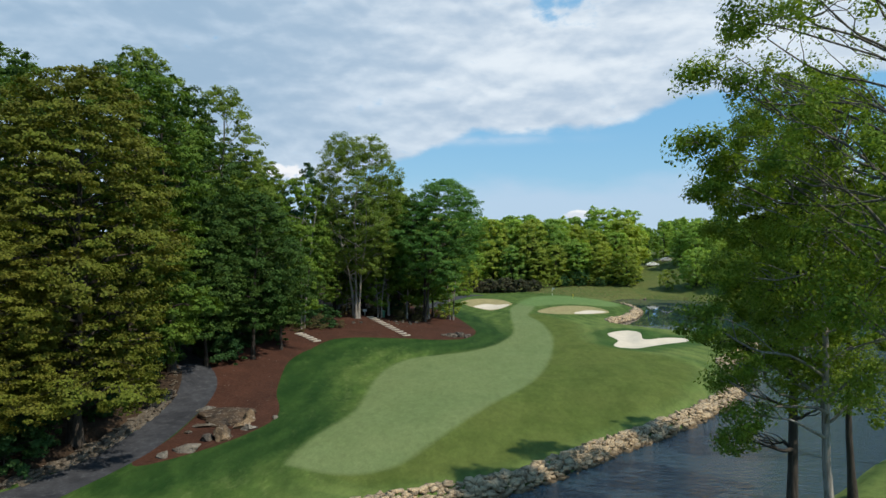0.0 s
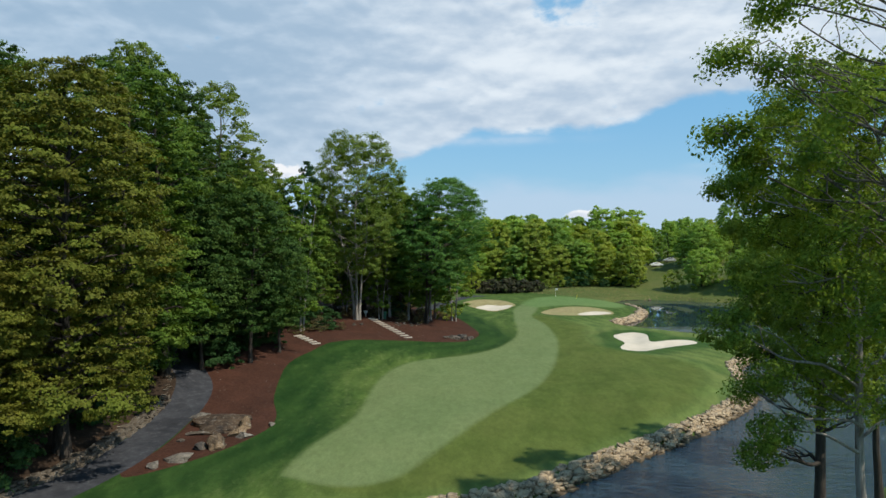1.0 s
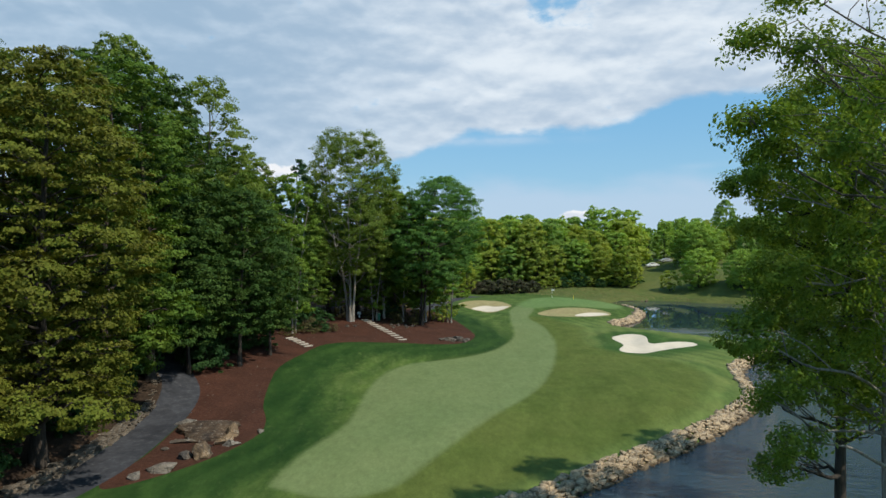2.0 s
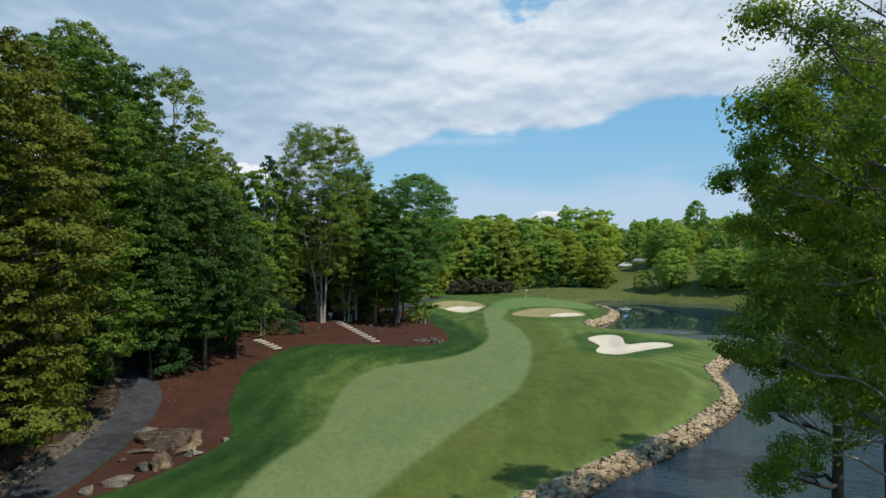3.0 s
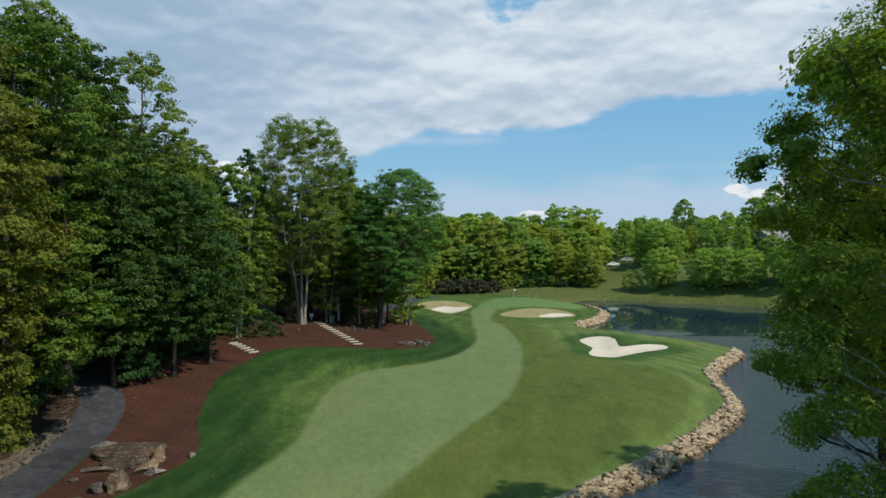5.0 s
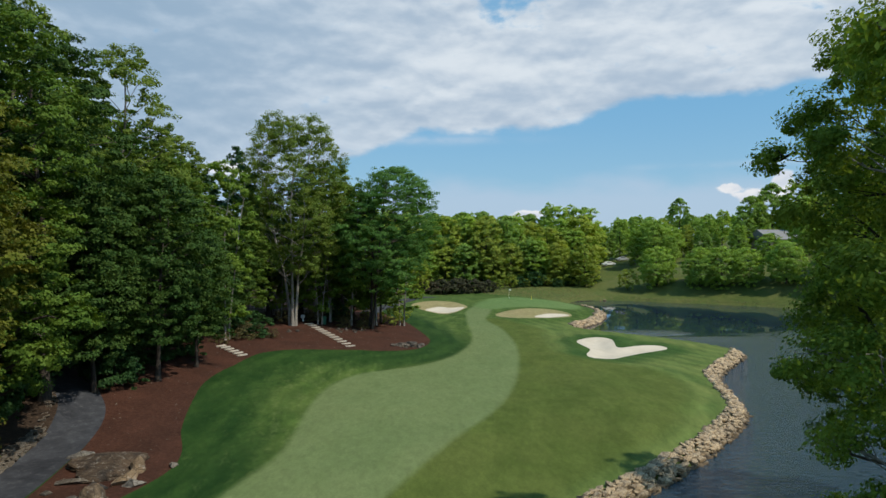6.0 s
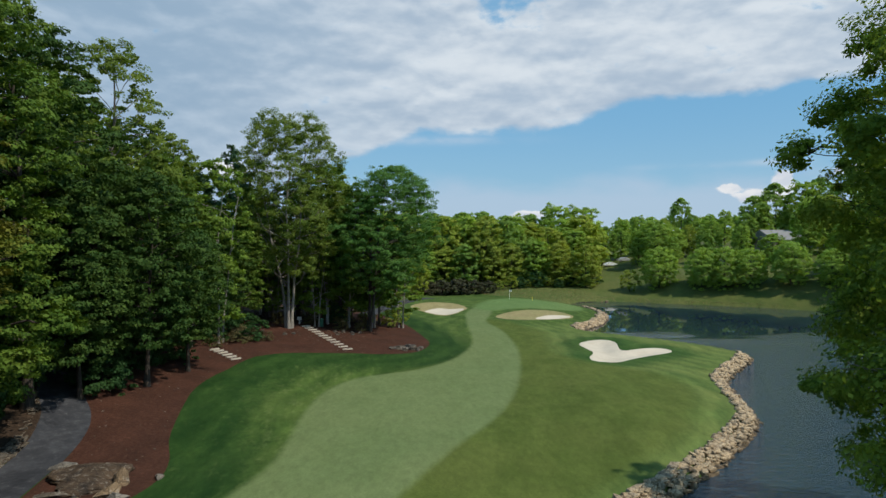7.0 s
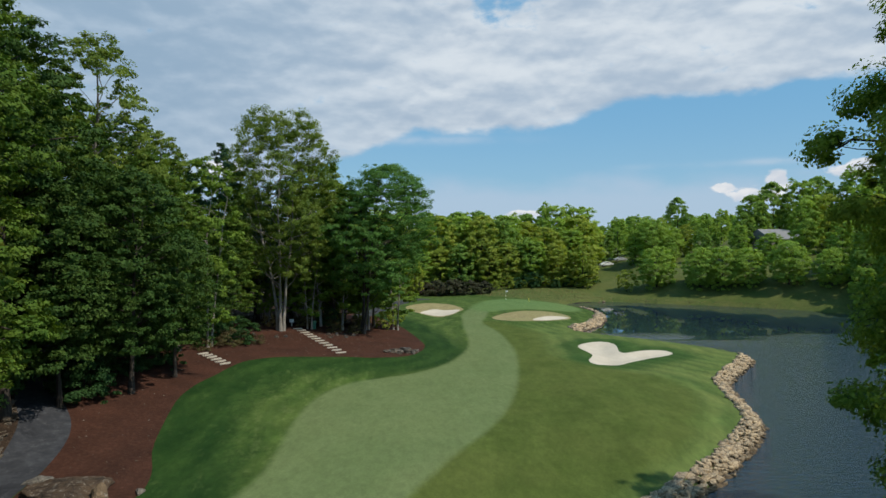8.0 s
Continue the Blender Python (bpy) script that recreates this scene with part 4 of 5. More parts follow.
high = make_tree("woodland_tree", 35, 19, 6.5, 0.22, "dome", 600, 46, 0.155, BARK_DARK, LEAF_DEEP, 0.24, 30, 0.38, 0.5, clump_r=0.12, flat=0.36, droop=0.2,
                 label="high-crowned green tree over the mulch bed", group="woodland trees")
settle(high, -23.6, 75.0, 30)
for x, y, sc, tl, turn in [(-22.6, 82.0, 0.80, 0.95, 110), (-26.8, 70.0, 0.9, 0.95, 200), (-29.5, 78.5, 1.05, 1.0, 290), (-31.5, 71.0, 1.1, 1.1, 20), (-25.0, 98.0, 0.8, 0.9, 70)]:
    plant(high, x, y, turn, sc, tl)
feathery = make_tree("woodland_tree", 36, 30, 5.6, 0.3, "round", 520, 46, 0.15, BARK_GREY, LEAF_ASH, 0.32, 32, 0.36, 0.7, clump_r=0.11, rise=0.5, gap=0.04, fill=0.4, ragged=0.1,
                     label="thin-leaved light green tree with sky showing through", group="woodland trees")
settle(feathery, -30.0, 82.0, 40, 1.05, 1.0)
plant(feathery, -30.0, 96.0, 150, 0.85, 0.9)
plant(feathery, -35.0, 74.0, 260, 1.0, 1.07)
inner = make_tree("woodland_tree", 34, 28, 7.0, 0.2, "oval", 270, 36, 0.35, BARK_DARK, LEAF_GREEN, 0.4, 26, 0.40, 0.65, clump_r=0.13, flat=0.42,
                  label="tall green tree deeper in the wood", group="woodland trees")
settle(inner, -50, 75, 60, 1.05)
for x, y, src_tree, sc, tl, turn in [
        (-25.5, 90.5, mid_green, 0.85, 0.95, 80), (-37, 52, deep, 1.0, 0.95, 120), (-41, 61, big_green, 1.02, 0.96, 160),
        (-38, 75, deep, 1.0, 1.08, 200), (-40, 88, inner, 0.95, 1.0, 230), (-34, 97, deep, 0.9, 0.95, 260), (-44, 103, inner, 0.95, 1.0, 300),
        (-36, 110, inner, 0.85, 0.9, 20), (-48, 45, inner, 1.0, 0.95, 95), (-40, 36, inner, 1.0, 0.95, 10),
        (-30, 120, inner, 0.75, 0.75, 130), (-22, 133, mid_green, 1.0, 1.0, 10), (-30, 140, inner, 0.8, 0.8, 50), (-18, 146, inner, 0.75, 0.72, 220),
        (-33.5, 64.5, inner, 0.6, 0.7, 140), (-32.5, 75.0, inner, 0.55, 0.7, 200), (-34.0, 57.0, inner, 0.6, 0.7, 20), (-35.5, 83.0, inner, 0.6, 0.7, 290),
        (-24, 158, inner, 0.8, 0.8, 270), (-16, 168, inner, 0.75, 0.72, 310), (-36, 150, inner, 0.85, 0.9, 330), (-22, 180, inner, 0.8, 0.8, 0),
        (-60, 95, inner, 1.0, 1.0, 15), (-58, 58, inner, 1.1, 1.0, 45), (-52, 120, inner, 1.0, 0.95, 75), (-45, 135, inner, 0.95, 0.9, 105),
        (-20.5, 123, deep, 0.85, 0.86, 80), (-12.5, 124, big_green, 0.80, 0.82, 300), (-13.5, 120, mid_green, 1.0, 1.05, 190), (-8.0, 124, mid_green, 0.8, 0.9, 60), (-23.5, 103, mid_green, 0.8, 0.9, 250)]:
    plant(src_tree, x, y, turn, sc, tl)

# bank of mulch: tall ash, round maple, pines, thin understorey
ash = make_tree("ash_tree", 41, 29.5, 7.6, 0.27, "oval", 1350, 70, 0.118, BARK_PALE, LEAF_ASH, 0.3, 44, 0.34, 0.66, stems=3, rise=0.55, fill=0.45, clump_r=0.095, split=True,
                label="tall many-stemmed pale-barked tree on the mulch bank", group="bank trees")
settle(ash, -18.8, 109.0, 30)
maple = make_tree("maple_tree", 42, 24, 8.2, 0.27, "round", 1350, 68, 0.120, BARK_DARK, LEAF_MAPLE, 0.3, 48, 0.33, 0.66, stems=3, clump_r=0.095, flat=0.45, rise=0.5, ragged=0.08, lean=(3.6, 0), split=True,
                  label="round-crowned fresh green maple with three stems", group="bank trees")
settle(maple, -8.4, 114.0, 0)
pine = make_tree("pine_tree", 43, 27, 4.6, 0.2, "spire", 260, 66, 0.22, BARK_DARK, LEAF_NEEDLE, 0.3, 34, 0.27, 0.9, clump_r=0.12, flat=0.8, rise=0.6, fill=0.3, ragged=0.2,
                 label="dark blue-green pine with upswept boughs", group="pines")
settle(pine, -27.5, 112, 0, 0.95, 0.97)
plant(pine, -33, 116, 70, 0.92, 0.93)
plant(pine, -24, 116, 150, 0.9, 0.9)
slim = make_tree("sapling", 44, 17, 3.4, 0.14, "oval", 210, 46, 0.16, BARK_PALE, LEAF_BRIGHT, 0.16, 16, 0.36, 0.55, stems=2, clump_r=0.14, rise=0.5, gap=0.1,
                 label="slender bright green young tree with pale stems", group="understorey")
settle(slim, -23.6, 94.5, 0, 1.2, 1.05)
for x, y, sc, tl, turn in [(-21.5, 113, 0.7, 0.8, 140), (-14.5, 116, 1.15, 0.95, 200), (-11.8, 115.5, 1.1, 0.9, 30), (-8.2, 118.5, 1.1, 0.9, 170), (-17.2, 118, 1.15, 0.95, 80), (-15.6, 112.2, 0.8, 0.9, 290), (-4.5, 122, 0.9, 0.9, 100), (-28, 100, 0.9, 0.9, 260), (-11, 128, 0.75, 0.8, 310)]:
    plant(slim, x, y, turn, sc, tl)

# far wood behind the green, stepping up its hill
far_kw = dict(lobes=30, lobe_r=0.40, squash=0.75, clump_r=0.16, flat=0.6, fill=0.45, ragged=0.05, group="far wood")
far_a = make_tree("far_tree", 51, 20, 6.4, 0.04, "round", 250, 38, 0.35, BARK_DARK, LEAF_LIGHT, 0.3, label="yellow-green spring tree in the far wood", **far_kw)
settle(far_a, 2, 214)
far_b = make_tree("far_tree", 52, 20, 6.0, 0.04, "oval", 250, 38, 0.35, BARK_DARK, HAZY_GREEN, 0.3, label="green tree in the far wood behind the green", **far_kw)
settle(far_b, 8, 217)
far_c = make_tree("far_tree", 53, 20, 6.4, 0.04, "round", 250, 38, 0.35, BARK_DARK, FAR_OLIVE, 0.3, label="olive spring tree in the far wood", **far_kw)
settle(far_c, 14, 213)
far_d = make_tree("far_tree", 54, 20, 6.0, 0.04, "round", 250, 38, 0.35, BARK_DARK, HAZY_DEEP, 0.3, label="dark green tree in the far wood", **far_kw)
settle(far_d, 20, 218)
rf = random.Random(7)
kinds = [far_d, far_b, far_c, far_d, far_b, far_a]
for x0, x1, y0, step, hs in [(-22, 42, 208, 6.4, 0.60), (-28, 47, 217, 6.8, 0.80), (-32, 50, 227, 7.6, 0.94), (-34, 50, 238, 8.4, 1.0)]:
    x = x0
    while x < x1:
        k = kinds[rf.randrange(6)]
        sc = hs * rf.uniform(0.88, 1.08)
        plant(k, x + rf.uniform(-1.5, 1.5), y0 + rf.uniform(-3, 3) + 0.1 * max(0, x - 20), rf.uniform(0, 360), sc * 1.24, rf.uniform(0.74, 0.88))
        x += step * rf.uniform(0.85, 1.15)

# distant wood along the skyline
sr = np.random.default_rng(77)
cc, rr_ = [], []
for i in range(230):
    dx_ = sr.uniform(-260, 420)
    dy_ = 300 + sr.uniform(0, 70) + 0.15 * abs(dx_)
    top = sr.uniform(8.5, 11.5)
    base_z = ground_z(dx_, dy_)
    for k in range(12):
        a_, h_ = sr.uniform(0, 6.28), sr.uniform(0.05, 1)
        w_ = 4.5 * math.sqrt(max(0.05, 1 - (1.7 * h_ - 0.8) ** 2))
        cc.append((dx_ + math.cos(a_) * w_ * 0.7, dy_ + math.sin(a_) * w_ * 0.7, base_z + top * h_ * 0.9))
        rr_.append(sr.uniform(1.6, 2.6))
wv, wf = leaves(sr, np.array(cc), np.array(rr_), 26, 0.95, 0.8, 0.5, 0.0, 3)
tagged(new("distant_wood", mesh_of("distant_wood", wv, wf, HAZY_DEEP)), "distant green woodland along the skyline", "woodland", kind="stuff")

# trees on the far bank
orchard = make_tree("bank_tree", 61, 12.5, 5.8, 0.10, "round", 420, 44, 0.22, BARK_DARK, HAZY_GREEN, 0.26, 28, 0.42, 0.8, clump_r=0.14, ragged=0.04,
                    label="rounded green tree on the grassy far bank", group="far bank trees")
settle(orchard, 59.2, 199.3, 0, 0.88)
for x, y, sc, tl, turn in [(92.5, 206.0, 0.75, 0.9, 80), (93.0, 177.5, 0.85, 0.95, 20), (67.9, 192.0, 0.92, 1.04, 50), (72.7, 189.8, 0.95, 1.02, 100), (78.2, 188.0, 0.88, 1.0, 150), (86.0, 183.6, 0.98, 1.0, 220), (68.5, 233, 1.15, 1.1, 10), (74.5, 237, 1.0, 1.0, 300)]:
    plant(orchard, x, y, turn, sc, tl)
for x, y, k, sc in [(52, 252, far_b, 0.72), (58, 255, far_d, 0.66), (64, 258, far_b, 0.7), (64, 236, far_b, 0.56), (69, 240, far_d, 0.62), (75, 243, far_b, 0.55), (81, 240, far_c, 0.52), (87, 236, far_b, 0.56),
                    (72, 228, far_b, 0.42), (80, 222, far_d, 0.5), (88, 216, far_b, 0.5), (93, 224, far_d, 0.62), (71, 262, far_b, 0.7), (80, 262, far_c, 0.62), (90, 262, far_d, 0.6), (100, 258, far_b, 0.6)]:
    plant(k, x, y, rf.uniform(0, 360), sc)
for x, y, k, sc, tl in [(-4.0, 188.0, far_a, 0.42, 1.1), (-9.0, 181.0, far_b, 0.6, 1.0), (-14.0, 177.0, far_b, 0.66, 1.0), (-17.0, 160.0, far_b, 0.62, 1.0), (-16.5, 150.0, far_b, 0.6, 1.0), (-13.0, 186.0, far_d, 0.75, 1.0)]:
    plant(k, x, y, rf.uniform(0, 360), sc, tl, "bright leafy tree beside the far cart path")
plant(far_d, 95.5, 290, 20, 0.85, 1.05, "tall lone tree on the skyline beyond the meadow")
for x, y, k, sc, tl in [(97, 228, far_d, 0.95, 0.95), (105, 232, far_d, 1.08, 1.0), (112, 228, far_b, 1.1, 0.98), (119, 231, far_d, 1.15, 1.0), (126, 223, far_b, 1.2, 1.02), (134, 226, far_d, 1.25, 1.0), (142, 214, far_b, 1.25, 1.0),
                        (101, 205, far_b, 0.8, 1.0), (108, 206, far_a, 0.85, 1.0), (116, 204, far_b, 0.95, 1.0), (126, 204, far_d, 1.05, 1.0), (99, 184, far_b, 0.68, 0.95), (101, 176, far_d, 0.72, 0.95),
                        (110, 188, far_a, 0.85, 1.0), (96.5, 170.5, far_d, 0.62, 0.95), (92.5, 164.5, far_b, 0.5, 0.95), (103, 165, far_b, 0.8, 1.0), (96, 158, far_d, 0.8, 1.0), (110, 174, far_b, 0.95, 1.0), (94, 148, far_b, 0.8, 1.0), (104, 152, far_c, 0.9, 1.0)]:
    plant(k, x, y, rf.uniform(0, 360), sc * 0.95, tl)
small = make_tree("bush_tree", 62, 6.0, 2.9, 0.14, "round", 90, 40, 0.17, BARK_DARK, FAR_OLIVE, 0.12, 14, 0.36, 0.7, clump_r=0.17, gap=0.1,
                  label="small thin-leaved olive bush-like tree on the far bank", group="far bank trees")
settle(small, 51.8, 201)

# shrubs
shrub = make_tree("shrub", 71, 3.0, 2.2, 0.02, "round", 80, 60, 0.12, BARK_DARK, LEAF_SHRUB, 0.06, 14, 0.4, clump_r=0.2,
                  label="dense dark green rhododendron shrub", category="shrub", group="shrubs")
settle(shrub, -28.0, 41.5, 0, 1.2)
for x, y, sc, turn in [(-29.5, 45, 1.1, 50), (-28.5, 53, 0.7, 100), (-21.5, 98.5, 0.9, 130), (-24.5, 98, 1.0, 170), (-28.2, 75.5, 1.2, 70), (-26.2, 72.5, 0.9, 200), (-31.5, 66.5, 1.3, 20), (-30.5, 61.5, 1.1, 250), (-33.0, 70.0, 1.4, 310), (-27.0, 81, 1.1, 120), (-25.4, 85, 0.9, 190), (-14, 118, 0.8, 240), (-28, 105, 1.1, 280)]:
    plant(shrub, x, y, turn, sc)
for i, (x, y) in enumerate([(-24, 119), (-21, 117.5), (-18, 121), (-15.5, 124.5), (-12.5, 126), (-20, 126), (-26, 124), (-28.5, 116), (-31, 110), (-33, 104), (-11, 133), (-16, 131), (-31, 99), (-33, 93), (-15, 143), (-13, 160)]):
    plant(slim, x, y, 47 * i, 0.55 + 0.07 * (i % 4), 0.7, "low leafy young tree under the wood's edge")
rust = make_tree("shrub", 72, 2.6, 2.0, 0.02, "round", 70, 36, 0.09, BARK_DARK, LEAF_RUST, 0.05, 14, 0.4, clump_r=0.2, gap=0.1,
                 label="rusty brown half-leafed shrub on the mulch", category="shrub", group="shrubs")
settle(rust, -21.8, 96.0, 0, 0.9)
for x, y, sc, turn in [(-19.5, 99.5, 0.6, 60), (-13.0, 117.5, 0.9, 120), (-10.0, 119, 0.8, 180), (-15, 120, 0.9, 240), (-23.5, 92.5, 0.6, 300), (-16.6, 113.8, 0.9, 20), (-20.6, 111.6, 0.8, 100), (-12.2, 112.4, 0.75, 200), (-9.6, 113.4, 0.6, 330), (-22.6, 97.8, 0.8, 70)]:
    plant(rust, x, y, turn, sc)
hedge = make_tree("shrub", 73, 3.6, 3.0, 0.02, "round", 90, 50, 0.2, BARK_DARK, LEAF_PLUM, 0.06, 12, 0.4, clump_r=0.2,
                  label="dark purplish shrub behind the green", category="shrub", group="shrubs")
settle(hedge, -2, 190)
for x, y, sc, turn in [(2, 191, 1.05, 60), (6, 192, 1.1, 120), (10, 193, 1.0, 180), (13.5, 195, 0.9, 200)]:
    plant(hedge, x, y, turn, sc)
for x, y, sc, turn in [(17, 201, 0.9, 60), (20.5, 203, 1.2, 120), (25, 206, 0.75, 180), (31, 207, 1.0, 200), (35, 209, 1.25, 10), (41, 208, 0.8, 50), (-8, 188, 1.2, 0), (-11, 180, 1.0, 80), (-6.2, 121.5, 0.9, 30), (-9.5, 122.5, 0.8, 120), (-13.0, 119.0, 0.8, 220), (-4.8, 127, 0.9, 300)]:
    plant(small, x, y, turn, sc * 0.6, 0.9, "low yellow-green bush at the wood's edge")
for x, y, sc, turn in [(23, 205, 0.9, 20), (28, 208, 1.2, 80), (38, 210, 1.0, 160), (33.5, 206.5, 0.7, 240), (44, 212, 1.1, 300)]:
    plant(shrub, x, y, turn, sc, 1.0, "dark green bush at the wood's edge")

# reeds and dry grass at the far waterline, litter on the mulch
def blades(name, seed, spots_, height_, spread_, material, label, category):
    g = np.random.default_rng(seed)
    n = len(spots_)
    p = np.array(spots_) + np.concatenate([g.normal(0, spread_, (n, 2)), np.zeros((n, 1))], 1)
    a = g.uniform(0, 6.28, n)
    w = np.stack([np.cos(a), np.sin(a), np.zeros(n)], 1) * height_ * 0.16
    tip = p + np.stack([g.normal(0, 0.25, n), g.normal(0, 0.25, n), g.uniform(0.6, 1.2, n)], 1) * height_
    V = np.stack([p - w, p + w, tip], 1).reshape(-1, 3)
    tagged(new(name, mesh_of(name, V, np.arange(3 * n).reshape(-1, 3), material, flat=True)), label, category, kind="stuff")


rg = np.random.default_rng(12)
far_shore = np.array([p for p in LAKE if p[1] > 172 and p[0] > 33])
k, f = rg.integers(0, len(far_shore) - 1, 700), rg.random((700, 1))
xy = far_shore[k] * (1 - f) + far_shore[k + 1] * f
xy[:, 1] += rg.uniform(0, 1.6, 700)
blades("reeds", 1, np.column_stack([xy, np.maximum(0, height(xy[:, 0], xy[:, 1] + 0.4)) - 0.05]), 0.36, 0.5, FESCUE, "tan dry reeds along the far waterline", "reeds")
xy = np.column_stack([rg.uniform(12, 40, 1300), rg.uniform(187, 204, 1300)])
blades("tall_grass", 2, np.column_stack([xy, height(xy[:, 0], xy[:, 1]) - 0.05]), 0.36, 0.3, FESCUE, "tall pale meadow grass behind the green", "grass")
xy = np.concatenate([rg.normal((-12.5, 109), (3.5, 3.0), (260, 2)), rg.uniform((-26, 46), (-6, 112), (500, 2))])
xy = xy[signed(MULCH_EDGE, xy[:, 0], xy[:, 1]) > 0.4]
chip_v, chip_f = [], []
for (x, y), z in zip(xy, height(xy[:, 0], xy[:, 1])):
    r, a = rg.uniform(0.03, 0.10), rg.uniform(0, 6.28)
    base = len(chip_v)
    for k in range(4):
        t = a + k * 1.57
        chip_v.append((x + math.cos(t) * r * (1.6 if k % 2 else 0.6), y + math.sin(t) * r * (1.6 if k % 2 else 0.6), z + 0.01))
    chip_v.append((x, y, z + r * 0.6))
    chip_f += [(base + k, base + (k + 1) % 4, base + 4) for k in range(4)]
tagged(new("litter", mesh_of("litter", chip_v, chip_f, EDGE_STONE, flat=True)), "small stones and bark chips scattered on the mulch", "litter", kind="stuff")

# ---------------------------------------------------------------- stones
def rock_mesh(name, seed, material, sx=1.0, sy=0.8, sz=0.6):
    """A broken block of stone: a skewed slab with split corners."""
    rng = random.Random(seed)
    bm = bmesh.new()
    shear = rng.uniform(-0.22, 0.22)
    for cx in (-0.5, 0.5):
        for cy in (-0.5, 0.5):
            for cz in (-0.5, 0.5):
                k = rng.uniform(0.62, 1.0)
                x, y, z = cx * k, cy * rng.uniform(0.66, 1.0), cz * rng.uniform(0.7, 1.0)
                bm.verts.new((x + shear * z, y, z))
                if rng.random() < 0.5:
                    bm.verts.new((x * 1.12 + shear * z, y * 0.55, z * 0.8))
    r = bmesh.ops.convex_hull(bm, input=bm.verts[:])
    bmesh.ops.delete(bm, geom=[g for g in r["geom_interior"] if isinstance(g, bmesh.types.BMVert)], context="VERTS")
    for v in bm.verts:
        v.co = Vector((v.co.x * sx, v.co.y * sy, v.co.z * sz))
    bmesh.ops.recalc_face_normals(bm, faces=bm.faces[:])
    bmesh.ops.triangulate(bm, faces=bm.faces[:])
    me = bpy.data.meshes.new(name)
    bm.to_mesh(me)
    bm.free()
    me.materials.append(material)
    return me


riprap = [rock_mesh("stone", 100 + i, RIPRAP, 1.15 + 0.12 * (i % 3), 0.72 + 0.08 * (i % 4), 0.42 + 0.07 * (i % 3)) for i in range(16)]


def along(line):
    seg = np.linalg.norm(np.diff(line, axis=0), axis=1)
    return np.concatenate([[0], np.cumsum(seg)])


def shore_stones(line, rng, rows, lo, hi):
    """Places of stones in rows up a bank: matrix list. The bank rises to the left of the line."""
    s = along(line)
    out = []
    for r, (off, z) in enumerate(rows):
        q = rng.uniform(0, 0.5)
        while q < s[-1]:
            size = rng.uniform(lo, hi)
            x, y = np.interp(q, s, line[:, 0]), np.interp(q, s, line[:, 1])
            q2 = min(s[-1], q + 0.5)
            tx, ty = np.interp(q2, s, line[:, 0]) - x, np.interp(q2, s, line[:, 1]) - y
            L = math.hypot(tx, ty) or 1.0
            o = off + rng.uniform(-0.2, 0.2)
            m = pose(x - ty / L * o, y + tx / L * o, z + rng.uniform(-0.1, 0.12), rng.uniform(-22, 22), rng.uniform(-22, 22), math.degrees(math.atan2(ty, tx)) + rng.uniform(-35, 35))
            out.append((x, y, m @ Matrix.Diagonal((size, size * rng.uniform(0.8, 1.1), size * rng.uniform(0.75, 1.1), 1))))
            q += size * rng.uniform(0.62, 0.85)
    return out


def joined(name, source, mats_list, material, parent, rng):
    V, Fc, base = [], [], 0
    cache = {}
    for m in mats_list:
        me = source[rng.randrange(len(source))]
        if me.name not in cache:
            co = np.zeros(len(me.vertices) * 3)
            me.vertices.foreach_get("co", co)
            cache[me.name] = (co.reshape(-1, 3), np.array([p.vertices[:] for p in me.polygons]))
        co, fa = cache[me.name]
        M = np.array(m)
        V.append(co @ M[:3, :3].T + M[:3, 3])
        Fc.append(fa + base)
        base += len(co)
    ob = part(name, mesh_of(name, np.concatenate(V), np.concatenate(Fc), material, flat=True), None, parent)
    ob["kind"] = "stuff"
    return ob


def shore_between(a, b_):
    d0 = np.argmin(((LAKE - np.array(a)) ** 2).sum(1))
    d1 = np.argmin(((LAKE - np.array(b_)) ** 2).sum(1))
    return spline(LAKE[d0:d1 + 1], 3, False)


rng = random.Random(5)
bank = thing("stone_revetment", 0, 0, 0, "bank of tan and grey broken stones along the lake shore", "stone bank", kind="structure")
ROWS_UP = [(-0.2, -0.06), (0.1, 0.1), (0.4, 0.3), (0.7, 0.5), (1.0, 0.68), (1.3, 0.8)]
stones = shore_stones(shore_between((-9, 37), (43.9, 111)), rng, ROWS_UP, 0.26, 0.74)
near_stones = sorted(stones, key=lambda q: abs(q[1] - 58))[:300]
near_ids = {id(q) for q in near_stones}
for i, q in enumerate(near_stones):
    ob = new("stone", riprap[i % len(riprap)])
    ob.parent = bank
    ob.matrix_basis = q[2]
joined("stones", riprap, [q[2] for q in stones if id(q) not in near_ids], RIPRAP, bank, rng)
bank2 = thing("stone_revetment", 0, 0, 0, "curved stone retaining edge under the putting green", "stone bank", kind="structure")
joined("stones", riprap, [q[2] for q in shore_stones(shore_between((26, 136.5), (35, 172)), rng, ROWS_UP, 0.6, 1.1)], RIPRAP, bank2, rng)


